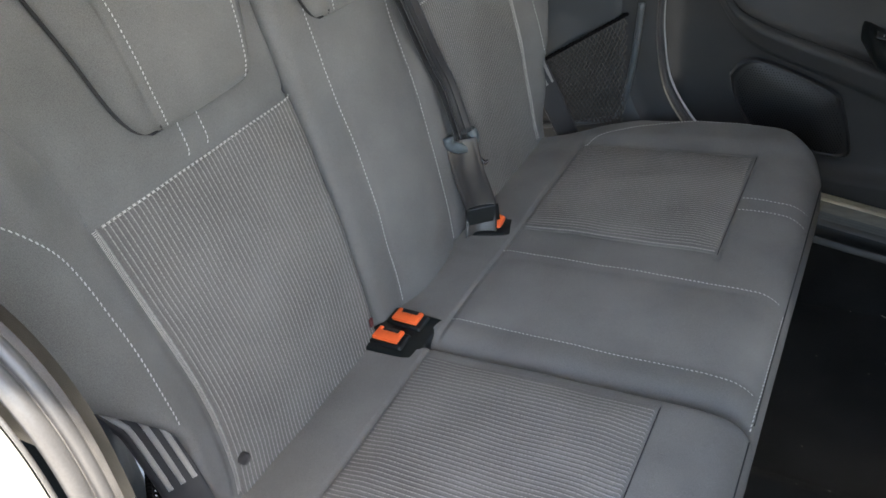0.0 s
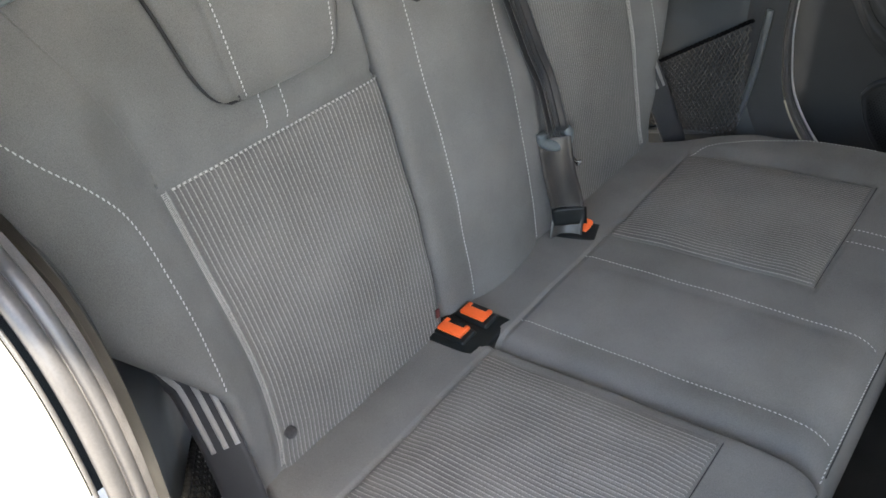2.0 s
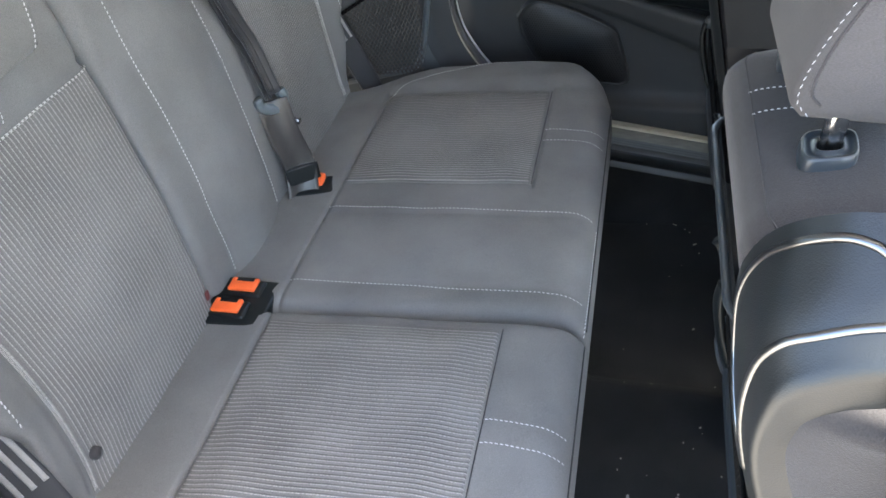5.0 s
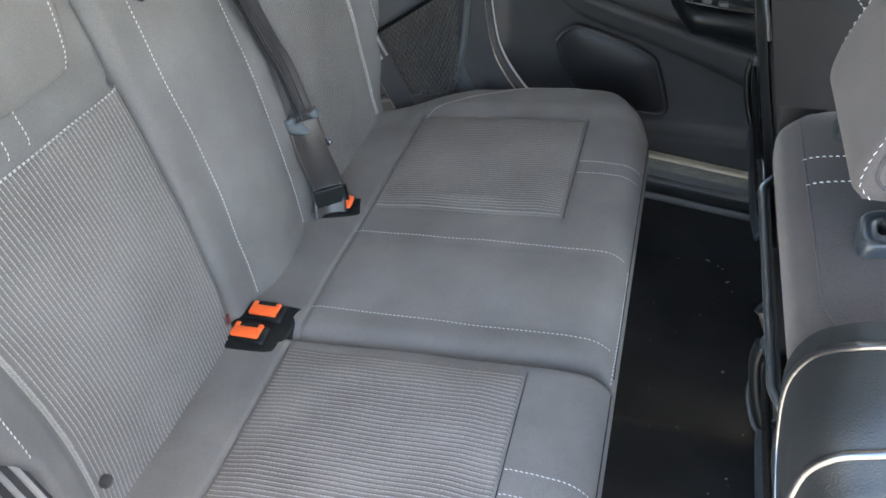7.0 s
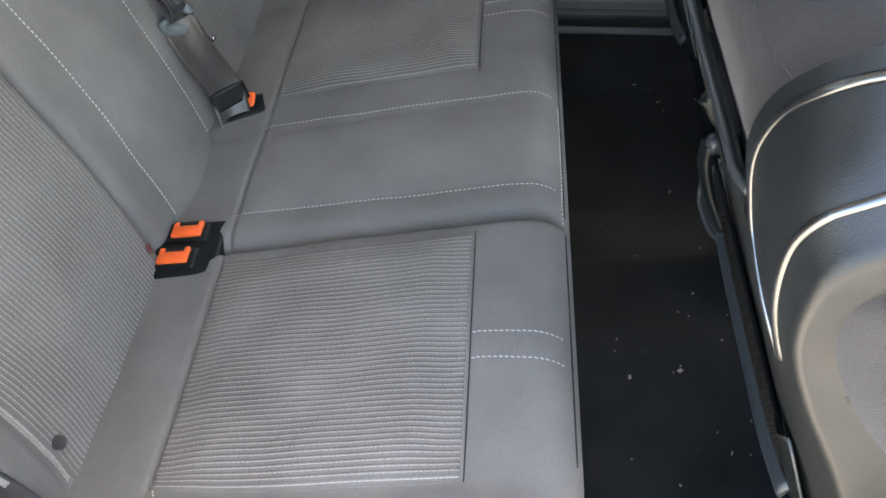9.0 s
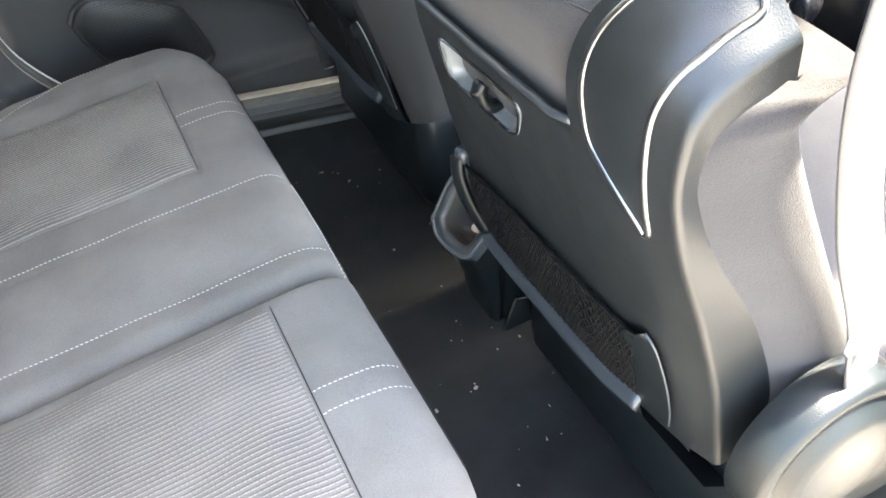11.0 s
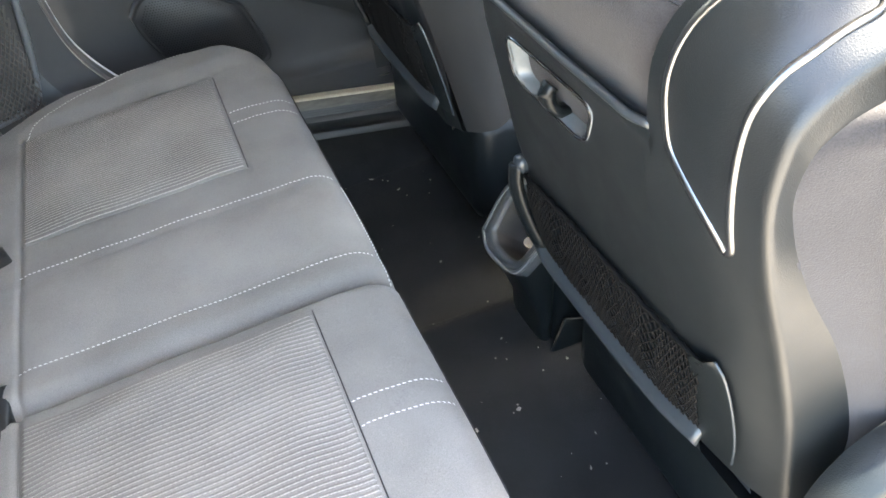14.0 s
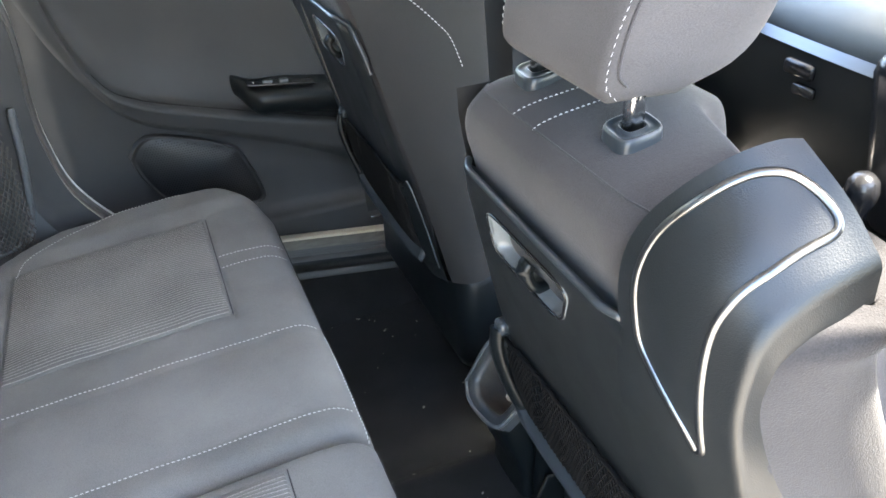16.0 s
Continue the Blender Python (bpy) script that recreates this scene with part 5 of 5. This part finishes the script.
gear = thing("gear_lever", "gear lever with glossy black knob and folded boot", "gear lever")
gx, gz = 1.345, 0.400
kn = [(0.0, 0.034), (0.014, 0.032), (0.023, 0.022), (0.026, 0.004), (0.023, -0.014), (0.016, -0.03), (0.013, -0.045)]
part("knob", sheet(lambda a, r: (gx + r[0] * math.cos(a), r[0] * math.sin(a), gz + r[1]), [2 * math.pi * i / 24 for i in range(24)], kn, close_u=True), GLOSSY, gear, "glossy black knob")
part("collar", sheet(lambda a, r: (gx + r[0] * math.cos(a), r[0] * math.sin(a), gz - 0.045 + r[1]), [2 * math.pi * i / 24 for i in range(24)], [(0.012, 0.0), (0.015, -0.004), (0.015, -0.014), (0.011, -0.018)], close_u=True), CHROME, gear, "chrome collar")
part("boot", sheet(lambda a, k: (gx + (0.012 + 0.05 * k ** 1.5 + 0.003 * math.sin(k * 22)) * math.cos(a), (0.012 + 0.05 * k ** 1.5 + 0.003 * math.sin(k * 22)) * math.sin(a), gz - 0.06 - 0.10 * k), [2 * math.pi * i / 24 for i in range(24)], spaced(0, 1, 24), close_u=True), RUBBER, gear, "folded black boot")
part("surround", sweep([(gx + 0.07 * math.cos(a), 0.055 * math.sin(a), 0.272) for a in [2 * math.pi * i / 40 for i in range(41)]], ring(0.006, 8), (0, 0, 1)), CHROME, gear, "chrome surround")
dash = thing("dashboard", "black plastic dashboard with a satin strip and glovebox", "dashboard")
dp = smooth_path([(1.62, 0, 0.10), (1.55, 0, 0.20), (1.50, 0, 0.34), (1.49, 0, 0.46), (1.50, 0, 0.53), (1.54, 0, 0.575), (1.65, 0, 0.60), (1.95, 0, 0.60)], 6)
part("body", sheet(lambda i, y: (dp[i].x + 0.05 * (y / 0.7) ** 2, y, dp[i].z), range(len(dp)), spaced(-0.70, 0.70, 20)), PLASTIC, dash)
part("satin_strip", sheet(lambda k, y: (1.488 + 0.012 * k + 0.05 * (y / 0.7) ** 2 - 0.004, y, 0.514 + 0.018 * k), [0, 0.5, 1], spaced(0.12, 0.66, 12)), SATIN, dash, "satin silver strip")
part("glovebox_latch", box((0.02, 0.075, 0.030), (1.497, 0.318, 0.478), 0.008), GLOSSY, dash)
part("latch_pull", box((0.02, 0.055, 0.022), (1.497, 0.298, 0.442), 0.006), GLOSSY, dash)
part("console_panel", box((0.10, 0.22, 0.34), (1.50, 0.0, 0.42), 0.03, turn=Matrix.Rotation(radians(-12), 4, "Y")), GLOSSY, dash, "glossy black centre stack")
part("display", box((0.004, 0.07, 0.022), (1.448, 0.0, 0.50), 0.001, turn=Matrix.Rotation(radians(-12), 4, "Y")), DISPLAY, dash, "small teal display")

# glass ahead and behind
g = thing("windscreen", "clear curved windscreen glass above the dashboard", "car window")
part("pane", sheet(lambda y, k: (lerp(1.98, 1.45, k), y, lerp(0.62, 1.24, k)), spaced(-0.6, 0.6, 6), spaced(0, 1, 6)), GLASS, g).visible_shadow = False


# ---- belts and buckles ----
def webbing(points, width, across, bm=None, n=8, curl=0.0, thick=0.0011):
    p = smooth_path(points, n)
    prof = [(width * (u - 0.5), thick + curl * (4 * (u - 0.5) ** 2)) for u in spaced(0, 1, 8)] + [(width * (u - 0.5), -thick + curl * (4 * (u - 0.5) ** 2)) for u in spaced(1, 0, 8)]
    return sweep(p, prof, across, bm)


belt = thing("seat_belt", "black middle seat belt hanging with its buckle tongue clipped in", "seat belt", "seat belts")
strand = [(-0.150, -0.03, 1.10), (-0.10, 0.035, 0.95), (-0.066, 0.090, 0.78), (-0.038, 0.138, 0.62), (-0.025, 0.154, 0.565), (-0.004, 0.155, 0.488)]
part("upper_webbing", webbing(strand, 0.024, (1, -0.3, 0.2), curl=0.004), WEBBING, belt)
part("upper_fold", webbing([(x + 0.006, y + 0.012, z) for x, y, z in strand], 0.020, (0.3, -1, 0.1), curl=-0.004), WEBBING, belt)
part("upper_fold", webbing([(x + 0.005, y - 0.006, z + 0.002) for x, y, z in strand], 0.013, (1, 0.6, 0.1), curl=0.002), WEBBING, belt)
part("lower_webbing", webbing([(-0.002, 0.153, 0.482), (0.003, 0.150, 0.463), (0.012, 0.147, 0.426), (0.025, 0.147, 0.384), (0.030, 0.143, 0.360), (0.034, 0.130, 0.325), (0.036, 0.125, 0.30)], 0.050, (0.55, -0.75, 0.4), curl=0.007), WEBBING_SATIN, belt, "satin grey webbing folded under the tongue")
part("webbing_loop", webbing([(0.0325, 0.1425, 0.373), (0.0365, 0.139, 0.346)], 0.054, (0.55, -0.75, 0.4), thick=0.0035), PLASTIC, belt, "black plastic webbing loop")
grip = smooth_path([(-0.012, 0.134, 0.494), (-0.012, 0.136, 0.482), (-0.004, 0.145, 0.472), (0.004, 0.158, 0.467), (0.010, 0.170, 0.470), (0.010, 0.175, 0.482), (0.006, 0.174, 0.490)], 6)
part("tongue_grip", sweep(grip, [(-0.009, -0.004), (-0.007, 0.005), (0, 0.007), (0.007, 0.005), (0.009, -0.004)], (1, -0.35, 0.5)), SMOOTH_BLUE, belt, "blue-grey plastic tongue grip")
part("tongue", sweep([(0.008, 0.160, 0.464), (0.016, 0.169, 0.449), (0.026, 0.180, 0.430)], [(-0.0035, -0.0012), (0.0035, -0.0012), (0.0035, 0.0012), (-0.0035, 0.0012)], (1, -0.5, 0.6)), CHROME, belt, "chrome belt tongue")
part("tongue_catch", box((0.004, 0.012, 0.006), (0.026, 0.182, 0.432), 0.001), CHROME, belt, "chrome belt tongue")


def buckle(x, y, z, tilt, wide=0.032, label="black seat belt buckle with an orange release button"):
    t = thing("buckle", label, "seat belt buckle", "belt buckles")
    m = Matrix.Translation((x, y, z)) @ Matrix.Rotation(radians(tilt), 4, "Y")
    bm = box((0.058, wide, 0.060), (0, 0, -0.032), 0.004)
    bmesh.ops.transform(bm, matrix=m, verts=bm.verts)
    part("body", bm, PLASTIC, t)
    bm = box((0.040, 0.017, 0.006), (0, -0.002, 0.000), 0.0016)
    box((0.007, 0.009, 0.006), (-0.0165, 0.009, 0.000), 0.0016, bm=bm)
    box((0.007, 0.009, 0.006), (0.0165, 0.009, 0.000), 0.0016, bm=bm)
    bmesh.ops.transform(bm, matrix=m, verts=bm.verts)
    part("button", bm, ORANGE, t, "orange release button")
    bm = box((0.030, 0.009, 0.004), (0, 0.0105, -0.0005), 0.001)
    bmesh.ops.transform(bm, matrix=m, verts=bm.verts)
    part("slot", bm, HOLE, t)
    return t


buckle(0.033, -0.108, 0.338, -2)
buckle(0.027, -0.152, 0.338, -2, label="black seat belt buckle with a pressed orange button")
t = thing("buckle_well", "black plastic buckle well sunk between cushion and backrest", "buckle well", "buckle wells")
part("well", box((0.088, 0.092, 0.02), (0.038, -0.132, 0.322), 0.004), PLASTIC, t)
t = thing("buckle", "black seat belt buckle with a small orange button beside the belt", "seat belt buckle", "belt buckles")
part("body", box((0.066, 0.052, 0.05), (0.046, 0.152, 0.307), 0.006, turn=Matrix.Rotation(radians(18), 4, "Z")), PLASTIC, t)
part("button", box((0.016, 0.026, 0.010), (0.052, 0.162, 0.334), 0.003, turn=Matrix.Rotation(radians(20), 4, "X")), ORANGE, t, "orange release button")

for sd, label in ((-1, "black near rear seat belt emerging under the bolster"), (1, "black far rear seat belt emerging under the bolster")):
    belt = thing("seat_belt", label, "seat belt", "seat belts")
    run = [(-0.105, 0.550, 0.62), (-0.075, 0.528, 0.56), (-0.045, 0.507, 0.505), (-0.034, 0.503, 0.487), (-0.012, 0.505, 0.438), (0.000, 0.507, 0.412), (0.025, 0.514, 0.350), (0.042, 0.524, 0.29), (0.048, 0.528, 0.20), (0.05, 0.53, 0.12)]
    run = [(x, sd * y, z) for x, y, z in run]
    flat = (0.7, -0.6, 0.35)
    part("webbing", webbing(run, 0.045, flat), WEBBING, belt)
    # Raised weave on the upper run only, painted as the sunlit stretch.
    cords = bmesh.new()
    for u in (-0.016, -0.003, 0.011):
        line = smooth_path(run[:6], 6)
        nn = Vector(flat).normalized()
        off = []
        for a, b in zip(line, line[1:]):
            side = (b - a).normalized().cross(nn).normalized()
            off.append(a + side * u + nn * 0.0009)
        sweep(off, ring(0.0009, 6, 0.0036), nn, cords)
    part("stripe", cords, SUNLIT_STRIPE, belt, "woven stripes painted pale as if sunlit")
    part("anchor", box((0.03, 0.02, 0.04), (0.05, sd * 0.535, 0.10), 0.004), PLASTIC, belt)
belt = thing("seat_belt", "dark front seat belt hanging beside the front seat", "seat belt", "seat belts")
part("webbing", webbing([(0.72, -0.602, 1.05), (0.698, -0.606, 0.86), (0.692, -0.608, 0.77), (0.722, -0.606, 0.66), (0.768, -0.604, 0.55), (0.80, -0.604, 0.42)], 0.047, (0.25, -1, 0.0)), WEBBING, belt)
part("clip", box((0.030, 0.006, 0.022), (0.762, -0.612, 0.535), 0.002), SMOOTH_PALE, belt, "pale plastic belt clip")
part("anchor", box((0.03, 0.02, 0.05), (0.80, -0.612, 0.40), 0.004), PLASTIC, belt)

# ---- small things ----
plug = thing("fixing_plug", "small black plastic plug in the ribbed backrest panel", "plug")
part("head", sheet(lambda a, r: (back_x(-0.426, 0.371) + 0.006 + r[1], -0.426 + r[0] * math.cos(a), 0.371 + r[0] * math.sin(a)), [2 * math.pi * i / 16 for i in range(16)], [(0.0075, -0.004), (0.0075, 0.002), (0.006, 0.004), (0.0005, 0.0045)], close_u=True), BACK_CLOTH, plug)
tag = thing("fabric_tag", "tiny dark red tag at the edge of the ribbed panel", "tag")
part("cloth", box((0.003, 0.007, 0.014), (back_x(-0.158, 0.36) + 0.007, -0.158, 0.360), 0.001), RED, tag)

random.seed(4)
bits = [(0.700, 0.499, 0.012, 0.003), (0.692, 0.248, 0.006, 0.005), (0.656, -0.151, 0.010, 0.007), (0.587, -0.158, 0.009, 0.005), (0.76, -0.10, 0.006, 0.004), (0.66, 0.56, 0.012, 0.002), (0.77, 0.50, 0.006, 0.002), (0.62, 0.098, 0.005, 0.003), (0.64, -0.30, 0.005, 0.003), (0.71, -0.26, 0.008, 0.002), (0.58, -0.36, 0.006, 0.003), (0.69, -0.02, 0.006, 0.002), (0.60, -0.45, 0.005, 0.004), (0.74, -0.22, 0.007, 0.002)]
for x, y, a, b in bits:
    t = thing("crumb", "pale crumb of litter on the black carpet", "crumb", "crumbs on the carpet")
    bm = box((a * 0.7, b * 0.7, 0.002), (0, 0, 0), 0.0006, 1, turn=Matrix.Rotation(random.uniform(0, 3), 4, "Z"))
    for v in bm.verts:
        v.co += Vector((random.uniform(-1, 1), random.uniform(-1, 1), random.uniform(-1, 1))) * 0.0008
    part("flake", bm, LITTER, t, "", False)
    t.location = (x, y, floor_z(x, y) + 0.002)
bm = bmesh.new()
for i in range(40):
    x, y = random.uniform(0.53, 0.85), random.uniform(-0.55, 0.56)
    r = random.uniform(0.0006, 0.0017)
    box((r * 1.6, r, r), (x, y, floor_z(x, y) + 0.001), 0, 1, Matrix.Rotation(random.uniform(0, 3), 4, "Z"), bm)
tagged(part("fine_litter", bm, LITTER, None, "scattered fine pale specks on the black carpet", False), "", "specks", "", "stuff")

plate = thing("label_plate", "small white label with black printed bars on the door shut", "label")
pm = look((0.095, -0.682, 0.792), (0.565, -1.352, 1.062))
bm = box((0.031, 0.036, 0.0012), (0, 0, 0), 0.0005)
bmesh.ops.transform(bm, matrix=pm, verts=bm.verts)
part("sheet", bm, WHITE, plate)
for i in range(4):
    bm = box((0.0306, 0.0080, 0.0006), (0, -0.0133 + i * 0.0088, -0.0009), 0)
    bmesh.ops.transform(bm, matrix=pm, verts=bm.verts)
    part("bar", bm, HOLE, plate)

# front doors close the cabin ahead of the rear seats
for s_, label in ((-1, "dark lining of the closed near front door"), (1, "dark lining of the closed far front door")):
    t = thing("front_door", label, "car door", "front doors")
    part("lining", sheet(lambda x, z: (x, s_ * (0.70 - 0.02 * math.sin((x - 1.1) * 3)), z), spaced(1.10, 2.0, 12), spaced(0.05, 0.66, 10)), PLASTIC_SOFT, t)
    part("pillar", sheet(lambda k, z: (1.07 + 0.10 * k - 0.10 * step(0.66, 1.25, z), s_ * (0.66 - 0.06 * step(0.66, 1.25, z)), z), [0, 0.5, 1], spaced(0.10, 1.26, 10)), PLASTIC_SOFT, t)

# the near rear door stands wide open beside the cabin
t = thing("car_door", "dark lining of the near rear door standing wide open", "car door")
swing = Matrix.Translation((1.08, -0.70, 0.0)) @ Matrix.Rotation(radians(-72), 4, "Z")


def open_lining(x, z):
    return swing @ Vector((x, -0.03 * math.sin(math.pi * min(1, max(0, (z - 0.1) / 0.55))) + 0.02, z))


part("lining", sheet(open_lining, spaced(0.0, 0.95, 20), spaced(0.05, 0.76, 20)), PLASTIC_SOFT, t)
part("skin", sheet(lambda x, z: swing @ Vector((x, 0.09, z)), spaced(0.0, 0.95, 4), spaced(-0.05, 0.76, 6)), PAINT, t, "pale painted outer skin")
part("edge", sheet(lambda k, z: swing @ Vector((0.95, lerp(0.02, 0.09, k), z)), [0, 1], spaced(-0.05, 0.76, 6)), PAINT, t, "pale painted door edge")
